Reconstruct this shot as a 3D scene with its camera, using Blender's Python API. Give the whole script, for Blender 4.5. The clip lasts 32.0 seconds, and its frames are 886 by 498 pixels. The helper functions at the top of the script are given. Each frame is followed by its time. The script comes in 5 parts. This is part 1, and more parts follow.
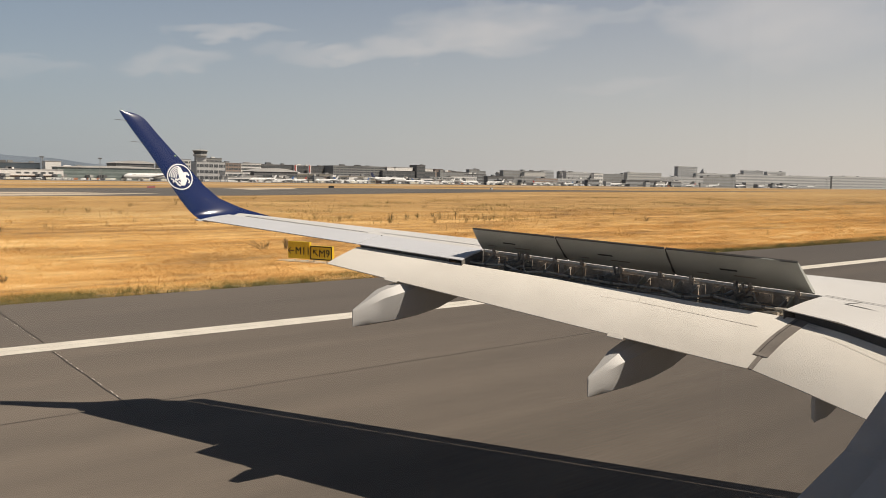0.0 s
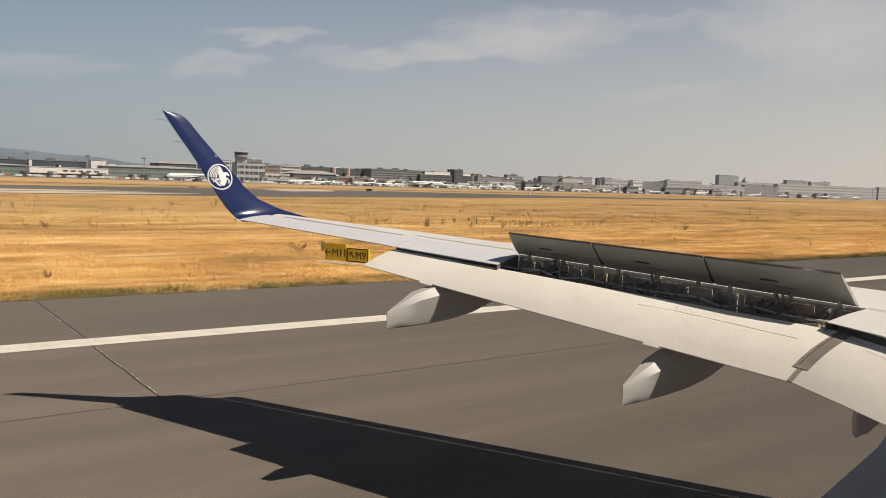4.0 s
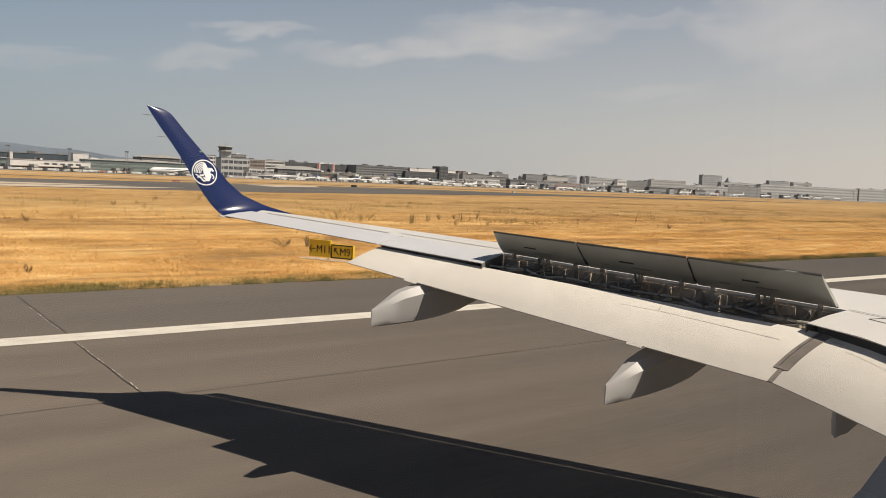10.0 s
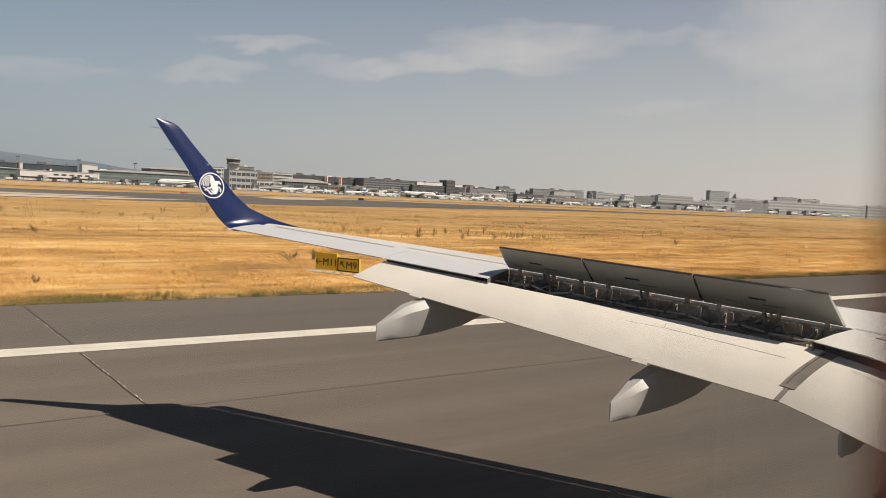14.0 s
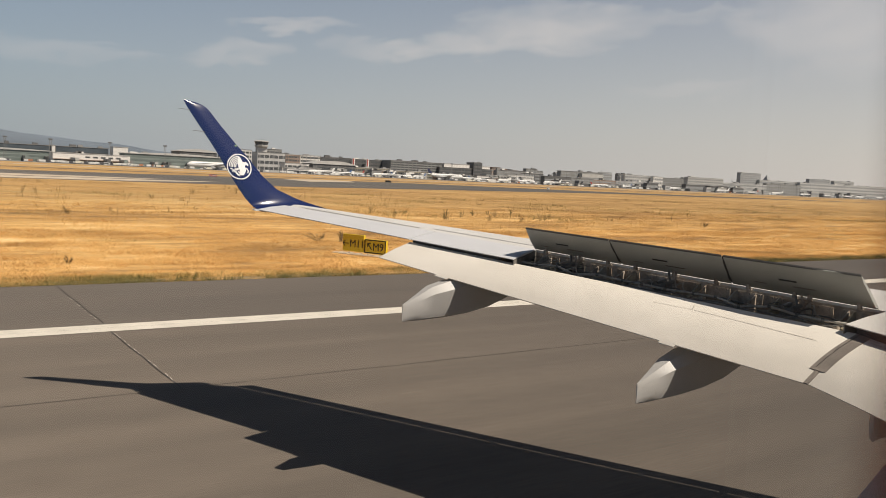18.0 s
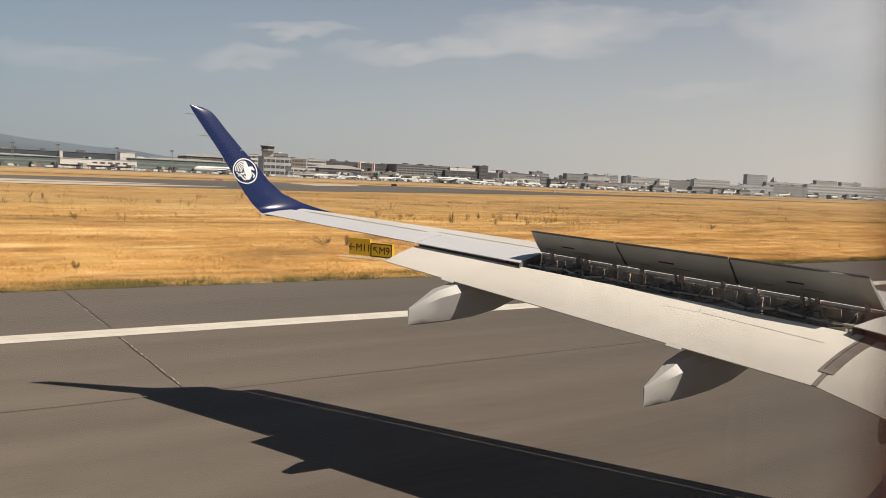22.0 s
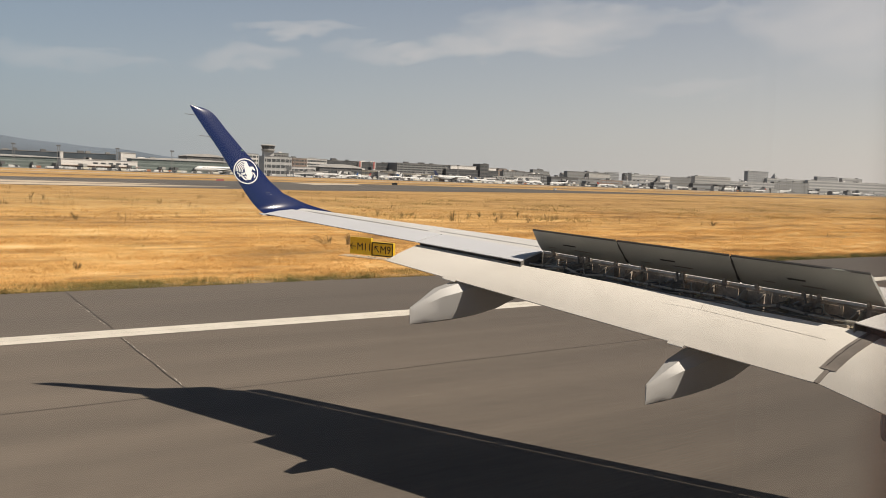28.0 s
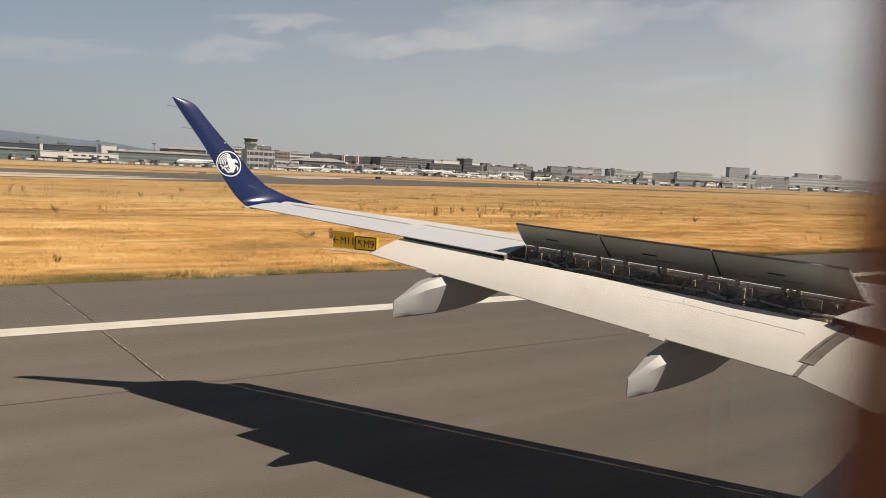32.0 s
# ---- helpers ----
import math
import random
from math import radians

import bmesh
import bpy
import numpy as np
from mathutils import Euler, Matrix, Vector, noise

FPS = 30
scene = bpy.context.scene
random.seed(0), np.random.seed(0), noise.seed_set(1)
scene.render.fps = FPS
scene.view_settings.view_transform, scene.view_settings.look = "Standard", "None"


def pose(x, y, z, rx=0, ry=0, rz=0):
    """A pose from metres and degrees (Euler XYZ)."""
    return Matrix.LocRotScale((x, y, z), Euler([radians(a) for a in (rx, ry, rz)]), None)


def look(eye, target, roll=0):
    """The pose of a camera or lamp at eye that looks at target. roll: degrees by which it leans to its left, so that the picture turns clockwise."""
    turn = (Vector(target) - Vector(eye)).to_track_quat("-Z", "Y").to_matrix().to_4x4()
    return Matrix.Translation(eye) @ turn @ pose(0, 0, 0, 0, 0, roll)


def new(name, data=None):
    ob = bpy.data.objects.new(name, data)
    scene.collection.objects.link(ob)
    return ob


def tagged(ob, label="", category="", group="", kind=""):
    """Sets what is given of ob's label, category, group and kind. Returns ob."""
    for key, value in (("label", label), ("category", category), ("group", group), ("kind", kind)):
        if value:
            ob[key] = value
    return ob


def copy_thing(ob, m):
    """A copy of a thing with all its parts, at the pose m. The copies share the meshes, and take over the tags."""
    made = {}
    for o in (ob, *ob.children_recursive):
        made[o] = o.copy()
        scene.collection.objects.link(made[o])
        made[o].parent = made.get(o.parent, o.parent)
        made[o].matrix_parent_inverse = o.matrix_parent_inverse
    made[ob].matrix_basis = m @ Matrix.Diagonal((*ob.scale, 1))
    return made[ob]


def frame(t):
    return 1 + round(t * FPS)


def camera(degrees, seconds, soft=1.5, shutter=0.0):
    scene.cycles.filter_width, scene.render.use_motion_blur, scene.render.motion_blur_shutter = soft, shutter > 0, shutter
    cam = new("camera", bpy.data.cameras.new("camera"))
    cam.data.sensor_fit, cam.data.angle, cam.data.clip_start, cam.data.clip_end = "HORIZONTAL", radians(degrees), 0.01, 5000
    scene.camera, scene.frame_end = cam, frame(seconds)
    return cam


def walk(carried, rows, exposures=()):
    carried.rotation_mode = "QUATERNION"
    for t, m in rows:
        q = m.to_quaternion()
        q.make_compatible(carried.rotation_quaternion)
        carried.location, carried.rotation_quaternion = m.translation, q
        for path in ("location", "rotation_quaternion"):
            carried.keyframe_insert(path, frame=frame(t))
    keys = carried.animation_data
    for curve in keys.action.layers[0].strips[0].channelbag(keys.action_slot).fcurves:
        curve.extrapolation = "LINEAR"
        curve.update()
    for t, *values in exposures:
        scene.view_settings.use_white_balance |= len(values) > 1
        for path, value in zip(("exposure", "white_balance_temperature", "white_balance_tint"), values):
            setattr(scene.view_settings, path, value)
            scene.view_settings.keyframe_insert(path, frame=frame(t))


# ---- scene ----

# ------------------------------------------------------------------ camera and its walk
cam = camera(57.0, 32.0, soft=0.75)

# seconds, eye x y z, yaw, pitch, roll: x is ahead along the runway, y out over the wing
ROWS = [
    (0, -0.038, 0, 4.035, -38.24, -4.69, 0.78),
    (0.5, -0.036, 0, 4.035, -37.67, -5.05, 1.21),
    (1, -0.032, 0.001, 4.035, -37, -4.79, 1.59),
    (1.5, -0.029, 0.001, 4.033, -36.1, -4.76, 1.72),
    (2, -0.027, 0.002, 4.031, -35.46, -4.45, 1.94),
    (2.5, -0.025, 0.002, 4.028, -35.18, -4.27, 1.74),
    (3, -0.023, 0.004, 4.025, -35.13, -4.23, 1.75),
    (3.5, -0.021, 0.004, 4.023, -35.3, -4.31, 1.69),
    (5.5, -0.04, 0.001, 4.04, -36.67, -4.63, 1.96),
    (6, -0.04, 0.001, 4.043, -36.66, -4.55, 1.94),
    (6.5, -0.041, 0.001, 4.044, -36.65, -4.53, 1.98),
    (7, -0.042, 0.001, 4.045, -36.65, -4.38, 2.06),
    (7.5, -0.043, 0.002, 4.044, -36.76, -4.57, 2.04),
    (8, -0.042, 0.002, 4.043, -36.92, -4.45, 2.1),
    (8.5, -0.04, 0.002, 4.042, -37.02, -4.5, 2.26),
    (9, -0.04, 0.001, 4.041, -37.01, -4.42, 2.24),
    (9.5, -0.04, 0, 4.042, -36.87, -4.49, 2.39),
    (10, -0.037, 0, 4.042, -36.79, -4.6, 2.29),
    (10.5, -0.033, 0, 4.041, -36.86, -4.52, 2.52),
    (11, -0.03, -0.001, 4.039, -36.84, -4.68, 2.27),
    (11.5, -0.028, -0.002, 4.039, -36.86, -4.26, 2.32),
    (12, -0.028, -0.003, 4.043, -36.8, -4.1, 2.33),
    (12.5, -0.028, -0.005, 4.049, -36.7, -3.85, 2.38),
    (13, -0.029, -0.006, 4.054, -36.57, -3.68, 2.55),
    (13.5, -0.029, -0.007, 4.056, -36.42, -3.61, 2.64),
    (15.5, -0.025, -0.001, 4.056, -35.85, -4.13, 3.15),
    (16, -0.024, -0.001, 4.052, -35.64, -4.39, 3.25),
    (16.5, -0.022, 0, 4.047, -35.31, -4.95, 2.99),
    (17, -0.019, 0.001, 4.043, -35.04, -5.03, 3.09),
    (17.5, -0.014, 0.002, 4.04, -34.73, -5.15, 2.91),
    (18, -0.009, 0.001, 4.038, -34.46, -4.99, 2.7),
    (18.5, -0.006, 0.001, 4.036, -34.18, -4.94, 2.63),
    (19, -0.004, 0.001, 4.037, -34.02, -4.84, 2.36),
    (19.5, -0.005, 0.001, 4.039, -34.08, -4.89, 2.46),
    (20, -0.005, 0, 4.04, -34.16, -4.95, 2.35),
    (20.5, -0.004, 0, 4.039, -34.13, -4.81, 2.28),
    (21, -0.001, 0.001, 4.038, -34, -4.83, 2.18),
    (21.5, 0, 0.002, 4.037, -34.02, -4.86, 2.25),
    (22, -0.001, 0.003, 4.038, -34.01, -4.77, 2.41),
    (22.5, -0.003, 0.003, 4.037, -33.96, -4.97, 2.11),
    (23, -0.006, 0.002, 4.038, -34.01, -4.92, 2.24),
    (23.5, -0.007, 0.001, 4.04, -34.15, -4.95, 2.13),
    (24, -0.007, 0, 4.042, -34.24, -4.97, 2.12),
    (24.5, -0.006, 0, 4.042, -34.3, -4.96, 2.18),
    (25, -0.007, -0.001, 4.043, -34.35, -4.85, 2.12),
    (25.5, -0.009, -0.001, 4.043, -34.37, -5.03, 2.3),
    (27.5, 0.001, 0.005, 4.043, -33.85, -4.73, 1.93),
    (28, -0.003, 0.004, 4.045, -33.94, -4.88, 2.05),
    (28.5, -0.006, 0.003, 4.046, -34.23, -4.97, 2.17),
    (29, -0.008, 0.002, 4.045, -34.54, -4.97, 2.17),
    (29.5, -0.009, 0.001, 4.042, -34.77, -5.09, 2.28),
    (30, -0.012, 0, 4.041, -35.01, -5.07, 2.34),
    (30.5, -0.015, -0.002, 4.041, -35.11, -5.27, 2.3),
    (31, -0.016, -0.004, 4.04, -35.17, -5.3, 2.38),
    (31.5, -0.015, -0.005, 4.038, -35.18, -5.32, 2.48),
    (32, -0.014, -0.006, 4.035, -35.13, -5.22, 2.4),
]


def row_pose(x, y, z, yaw, pitch, roll):
    a, b = radians(yaw), radians(pitch)
    ahead = Vector((-math.sin(a) * math.cos(b), math.cos(a) * math.cos(b), math.sin(b)))
    eye = Vector((x, y, z))
    return look(eye, eye + 10 * ahead, roll)


walk(cam, [(r[0], row_pose(*r[1:])) for r in ROWS])

# the aircraft leans a little against the ground, about the line of sight
EYE = Vector((-0.02, 0, 4.04))
LEAN = Matrix.Translation(EYE) @ Matrix.Rotation(radians(-0.48), 4, (row_pose(0, 0, 0, -35.5, -4.6, 0).to_3x3() @ Vector((0, 0, -1)))) @ Matrix.Translation(-EYE)

# ------------------------------------------------------------------ sky and sun
SUN = Vector((0.364, -0.685, 1.0)).normalized()
sun_el = math.asin(SUN.z)
sun_az = math.atan2(SUN.x, SUN.y)

world = bpy.data.worlds.new("world")
scene.world = world
world.use_nodes = True
wt = world.node_tree
wt.nodes.clear()


def wnode(kind, **kw):
    n = wt.nodes.new(kind)
    for k, v in kw.items():
        n.inputs[k].default_value = v
    return n


def wmath(op, a, b=0.0, c=0.0, clamp=False):
    n = wt.nodes.new("ShaderNodeMath")
    n.operation, n.use_clamp = op, clamp
    for i, v in enumerate((a, b, c)):
        if hasattr(v, "is_output"):
            wt.links.new(v, n.inputs[i])
        else:
            n.inputs[i].default_value = v
    return n.outputs[0]


sky = wt.nodes.new("ShaderNodeTexSky")
sky.sky_type, sky.sun_disc = "NISHITA", False
sky.sun_elevation, sky.sun_rotation = sun_el, sun_az
sky.altitude, sky.air_density, sky.dust_density, sky.ozone_density = 110, 1.0, 1.2, 1.2
coord = wt.nodes.new("ShaderNodeTexCoord")
split = wt.nodes.new("ShaderNodeSeparateXYZ")
wt.links.new(coord.outputs["Generated"], split.inputs[0])
dx, dy, dz = split.outputs
az = wmath("MULTIPLY", wmath("ARCTAN2", dx, dy), 57.2958)
el = wmath("MULTIPLY", wmath("ARCSINE", dz), 57.2958)


def cloud_noise(scale, detail, su, sv):
    flat = wt.nodes.new("ShaderNodeCombineXYZ")
    wt.links.new(wmath("MULTIPLY", az, su), flat.inputs[0])
    wt.links.new(wmath("MULTIPLY_ADD", az, -0.02, wmath("MULTIPLY", el, sv)), flat.inputs[1])
    n = wnode("ShaderNodeTexNoise", Scale=scale, Detail=detail, Roughness=0.58)
    n.inputs["Distortion"].default_value = 0.35
    wt.links.new(flat.outputs[0], n.inputs["Vector"])
    return n.outputs["Fac"]


# ragged outlines: the banks are drawn out by eddies
drift_el = wmath("MULTIPLY_ADD", wmath("SUBTRACT", cloud_noise(2.0, 7.0, 0.16, 0.42), 0.5), 3.0, el)
drift_az = wmath("MULTIPLY_ADD", wmath("SUBTRACT", cloud_noise(1.7, 6.0, 0.11, 0.30), 0.5), 9.0, az)


def cloud_bank(az0, el0, half_az, half_el, slope=0.0):
    """A soft oval of thin cloud about a direction, in degrees; slope tilts it."""
    u = wmath("DIVIDE", wmath("SUBTRACT", drift_az, az0), half_az)
    mid = wmath("MULTIPLY_ADD", wmath("SUBTRACT", drift_az, az0), slope, el0)
    v = wmath("DIVIDE", wmath("SUBTRACT", drift_el, mid), half_el)
    r = wmath("ADD", wmath("MULTIPLY", u, u), wmath("MULTIPLY", v, v))
    return wmath("SUBTRACT", 1.0, r, clamp=True)


wisps = wmath("MULTIPLY_ADD", cloud_noise(1.9, 9.0, 0.12, 0.36), 2.6, -0.75, clamp=True)
soft_veil = wmath("MULTIPLY_ADD", cloud_noise(0.7, 4.0, 0.05, 0.12), 1.6, -0.25, clamp=True)
# a long bank that climbs from a flat base, thin streaks before it, and a pale veil ahead
banks = wmath("ADD", cloud_bank(41.5, 10.3, 7.8, 1.9, 0.05), wmath("MULTIPLY", cloud_bank(33.5, 8.9, 8.0, 0.9, 0.08), 0.9), clamp=True)
for az0, el0, half_az, half_el, slope, weight in ((23.8, 9.85, 4.0, 0.55, 0.04, 0.7), (19.8, 7.7, 4.2, 0.9, 0.15, 0.65), (9.0, 6.8, 6.5, 0.7, 0.03, 0.35),
                                                  (51.0, 6.6, 4.5, 0.7, 0.03, 0.35), (50.5, 11.2, 4.0, 0.6, 0.1, 0.35)):
    banks = wmath("ADD", banks, wmath("MULTIPLY", cloud_bank(az0, el0, half_az, half_el, slope), weight), clamp=True)
banks = wmath("MULTIPLY", wmath("POWER", banks, 0.8), wmath("MULTIPLY_ADD", wisps, 0.6, 0.4))
veil = wmath("MULTIPLY", wmath("MULTIPLY", cloud_bank(60.5, 11.5, 8, 4.5, 0.0), soft_veil), 0.85)
cover = wmath("ADD", wmath("MULTIPLY", banks, 0.56), veil, clamp=True)
haze = wmath("MULTIPLY", wmath("SUBTRACT", 1.0, wmath("DIVIDE", el, 21.0), clamp=True), 0.86)
back_az = wmath("MULTIPLY_ADD", az, 1 / 70, -0.05, clamp=True)
haze_col = wt.nodes.new("ShaderNodeMixRGB")
haze_col.inputs[1].default_value = (3.6, 4.12, 4.65, 1)
haze_col.inputs[2].default_value = (7.7, 7.05, 6.45, 1)
wt.links.new(back_az, haze_col.inputs[0])
mix_haze = wt.nodes.new("ShaderNodeMixRGB")
wt.links.new(haze, mix_haze.inputs[0])
deep = wt.nodes.new("ShaderNodeVectorMath")
deep.operation = "SCALE"
wt.links.new(wmath("MULTIPLY_ADD", wmath("DIVIDE", wmath("SUBTRACT", el, 13.0), 22.0, clamp=True), -0.60, 0.84), deep.inputs["Scale"])
wt.links.new(sky.outputs[0], deep.inputs[0])
wt.links.new(deep.outputs[0], mix_haze.inputs[1])
wt.links.new(haze_col.outputs[0], mix_haze.inputs[2])
mix_cloud = wt.nodes.new("ShaderNodeMixRGB")
wt.links.new(cover, mix_cloud.inputs[0])
wt.links.new(mix_haze.outputs[0], mix_cloud.inputs[1])
mix_cloud.inputs[2].default_value = (7.5, 7.1, 6.75, 1)
back = wnode("ShaderNodeBackground", Strength=0.1)
wt.links.new(mix_cloud.outputs[0], back.inputs[0])
wout = wt.nodes.new("ShaderNodeOutputWorld")
wt.links.new(back.outputs[0], wout.inputs[0])

sun = new("sun", bpy.data.lights.new("sun", "SUN"))
sun.data.energy, sun.data.angle, sun.data.color = 5.0, radians(0.53), (1.0, 0.90, 0.76)
sun.matrix_world = look(SUN * 60, (0, 0, 0))


# ------------------------------------------------------------------ materials
def material(name, color, rough=0.6, metal=0.0, vary=0.12, scale=3.0, fine=40.0, bump=0.0, stretch=(1, 1, 1),
             second=None, coat=0.0, seed=0.0, ior=1.45):
    """A surface with colour varied at two scales, and fine relief. second: the colour towards which broad patches lean."""
    m = bpy.data.materials.new(name)
    m.use_nodes = True
    nt = m.node_tree
    bsdf = nt.nodes["Principled BSDF"]
    bsdf.inputs["Roughness"].default_value, bsdf.inputs["Metallic"].default_value = rough, metal
    bsdf.inputs["Coat Weight"].default_value, bsdf.inputs["IOR"].default_value = coat, ior
    bsdf.inputs["Diffuse Roughness"].default_value = 1.0 if rough >= 0.8 else 0.0
    geo = nt.nodes.new("ShaderNodeNewGeometry")
    mapping = nt.nodes.new("ShaderNodeMapping")
    mapping.inputs["Scale"].default_value = stretch
    mapping.inputs["Location"].default_value = (seed, seed * 1.7, seed * 0.3)
    nt.links.new(geo.outputs["Position"], mapping.inputs["Vector"])

    def noise_tex(s, detail, roughness=0.55):
        n = nt.nodes.new("ShaderNodeTexNoise")
        n.inputs["Scale"].default_value, n.inputs["Detail"].default_value, n.inputs["Roughness"].default_value = s, detail, roughness
        nt.links.new(mapping.outputs[0], n.inputs["Vector"])
        return n.outputs["Fac"]

    broad, small = noise_tex(scale, 5.0), noise_tex(fine, 3.0, 0.65)
    ramp = nt.nodes.new("ShaderNodeValToRGB")
    c = Vector(color)
    d = Vector(second) if second else c * (1 - 2.0 * vary)
    ramp.color_ramp.elements[0].position, ramp.color_ramp.elements[1].position = 0.36, 0.64
    ramp.color_ramp.elements[0].color, ramp.color_ramp.elements[1].color = (*d, 1), (*c, 1)
    nt.links.new(broad, ramp.inputs[0])
    grain = nt.nodes.new("ShaderNodeMapRange")
    grain.inputs["From Min"].default_value, grain.inputs["From Max"].default_value = 0.25, 0.75
    grain.inputs["To Min"].default_value, grain.inputs["To Max"].default_value = 1 - vary, 1 + vary
    nt.links.new(small, grain.inputs["Value"])
    mult = nt.nodes.new("ShaderNodeVectorMath")
    mult.operation = "SCALE"
    nt.links.new(ramp.outputs[0], mult.inputs[0])
    nt.links.new(grain.outputs[0], mult.inputs["Scale"])
    nt.links.new(mult.outputs[0], bsdf.inputs["Base Color"])
    if bump:
        b = nt.nodes.new("ShaderNodeBump")
        b.inputs["Strength"].default_value, b.inputs["Distance"].default_value = 0.6, bump
        nt.links.new(small, b.inputs["Height"])
        nt.links.new(b.outputs[0], bsdf.inputs["Normal"])
    return m


WHITE = material("wing_white_paint", (0.72, 0.715, 0.705), 0.42, vary=0.025, scale=0.8, fine=14, second=(0.67, 0.66, 0.645))
GREYWING = material("wing_grey_paint", (0.66, 0.675, 0.71), 0.42, vary=0.02, scale=1.2, fine=18, second=(0.62, 0.635, 0.67))
FLAPPAINT = material("flap_paint", (0.81, 0.775, 0.715), 0.45, vary=0.045, scale=1.3, fine=7, second=(0.735, 0.70, 0.64), stretch=(1, 0.5, 1))
FAIRING = material("fairing_paint", (0.50, 0.495, 0.49), 0.42, vary=0.03, scale=2.5, fine=20)
SPOILERUNDER = material("spoiler_underside", (0.43, 0.44, 0.415), 0.42, vary=0.08, scale=1.5, fine=22, second=(0.34, 0.35, 0.33))
NAVY = material("navy_gloss_paint", (0.012, 0.024, 0.10), 0.18, vary=0.03, scale=2, fine=30, coat=0.6)
DECAL = material("white_decal", (0.8, 0.8, 0.8), 0.35, vary=0.02)
SEAL = material("rubber_seal", (0.27, 0.24, 0.215), 0.7, vary=0.15, scale=5, fine=40)
DARKSEAL = material("panel_gap", (0.06, 0.06, 0.062), 0.7, vary=0.1)
BAY = material("bay_primer", (0.52, 0.45, 0.38), 0.6, vary=0.3, scale=5, fine=30, second=(0.27, 0.23, 0.19))
BAYPANEL = material("bay_panel_brown", (0.55, 0.44, 0.34), 0.6, vary=0.25, scale=6, fine=40, second=(0.28, 0.215, 0.155))
PIPE = material("bay_pipe_metal", (0.50, 0.47, 0.42), 0.45, 0.1, vary=0.15, scale=8)
CABLE = material("bay_cable", (0.21, 0.20, 0.185), 0.5, vary=0.2)
BRASS = material("bay_bracket", (0.5, 0.45, 0.35), 0.5, 0.2, vary=0.2, scale=9)
STEEL = material("bare_metal", (0.55, 0.55, 0.56), 0.28, 1.0, vary=0.08)
ASPHALT = material("runway_asphalt", (0.155, 0.131, 0.109), 0.85, vary=0.22, scale=0.62, fine=30, bump=0.006, stretch=(0.035, 1, 1), second=(0.118, 0.101, 0.085))
SHOULDER = material("shoulder_asphalt", (0.130, 0.112, 0.096), 0.88, vary=0.18, scale=0.5, fine=26, bump=0.006, stretch=(0.1, 1, 1), second=(0.108, 0.094, 0.082))
CONCRETE = material("taxiway_concrete", (0.52, 0.435, 0.335), 0.88, vary=0.07, scale=0.08, fine=4, second=(0.43, 0.36, 0.28), stretch=(0.3, 1, 1))
TAXIASPHALT = material("taxiway_asphalt", (0.135, 0.122, 0.108), 0.88, vary=0.1, scale=0.06, fine=5, second=(0.092, 0.086, 0.079), stretch=(0.3, 1, 1))
LINEPAINT = material("white_line_paint", (0.78, 0.735, 0.65), 0.65, vary=0.08, scale=1.6, fine=14, second=(0.68, 0.64, 0.56))
JOINT = material("joint_sealer", (0.05, 0.045, 0.041), 0.7, vary=0.2, scale=2)


def drift_value(nt, geo):
    """How bleached the grass is at a place, about 0.5: drifts and patches at five sizes, lying along the runway."""
    total = None
    for stretch, scale, detail, weight in ((0.25, 0.014, 4, 0.16), (0.24, 0.085, 5, 0.28), (0.32, 0.38, 5, 0.28), (0.5, 1.4, 5, 0.18), (0.8, 4.5, 4, 0.10)):
        mp = nt.nodes.new("ShaderNodeMapping")
        mp.inputs["Scale"].default_value = (stretch, 1, 1)
        mp.inputs["Rotation"].default_value = (0, 0, 0.03)
        nt.links.new(geo.outputs["Position"], mp.inputs["Vector"])
        n = nt.nodes.new("ShaderNodeTexNoise")
        n.inputs["Scale"].default_value, n.inputs["Detail"].default_value, n.inputs["Roughness"].default_value = scale, detail, 0.6
        n.inputs["Distortion"].default_value = 0.4
        nt.links.new(mp.outputs[0], n.inputs["Vector"])
        ma = nt.nodes.new("ShaderNodeMath")
        ma.operation = "MULTIPLY_ADD"
        nt.links.new(n.outputs["Fac"], ma.inputs[0])
        ma.inputs[1].default_value, ma.inputs[2].default_value = weight, 0.0
        if total:
            nt.links.new(total, ma.inputs[2])
        total = ma.outputs[0]
    gain = nt.nodes.new("ShaderNodeMapRange")
    gain.inputs["From Min"].default_value, gain.inputs["From Max"].default_value = 0.425, 0.572
    nt.links.new(total, gain.inputs["Value"])
    return gain.outputs[0]


def color_steps(nt, fac, stops):
    r = nt.nodes.new("ShaderNodeValToRGB")
    els = r.color_ramp.elements
    while len(els) < len(stops):
        els.new(0.5)
    for e, (p, c) in zip(els, stops):
        e.position, e.color = p, (*c, 1)
    nt.links.new(fac, r.inputs[0])
    return r.outputs[0]


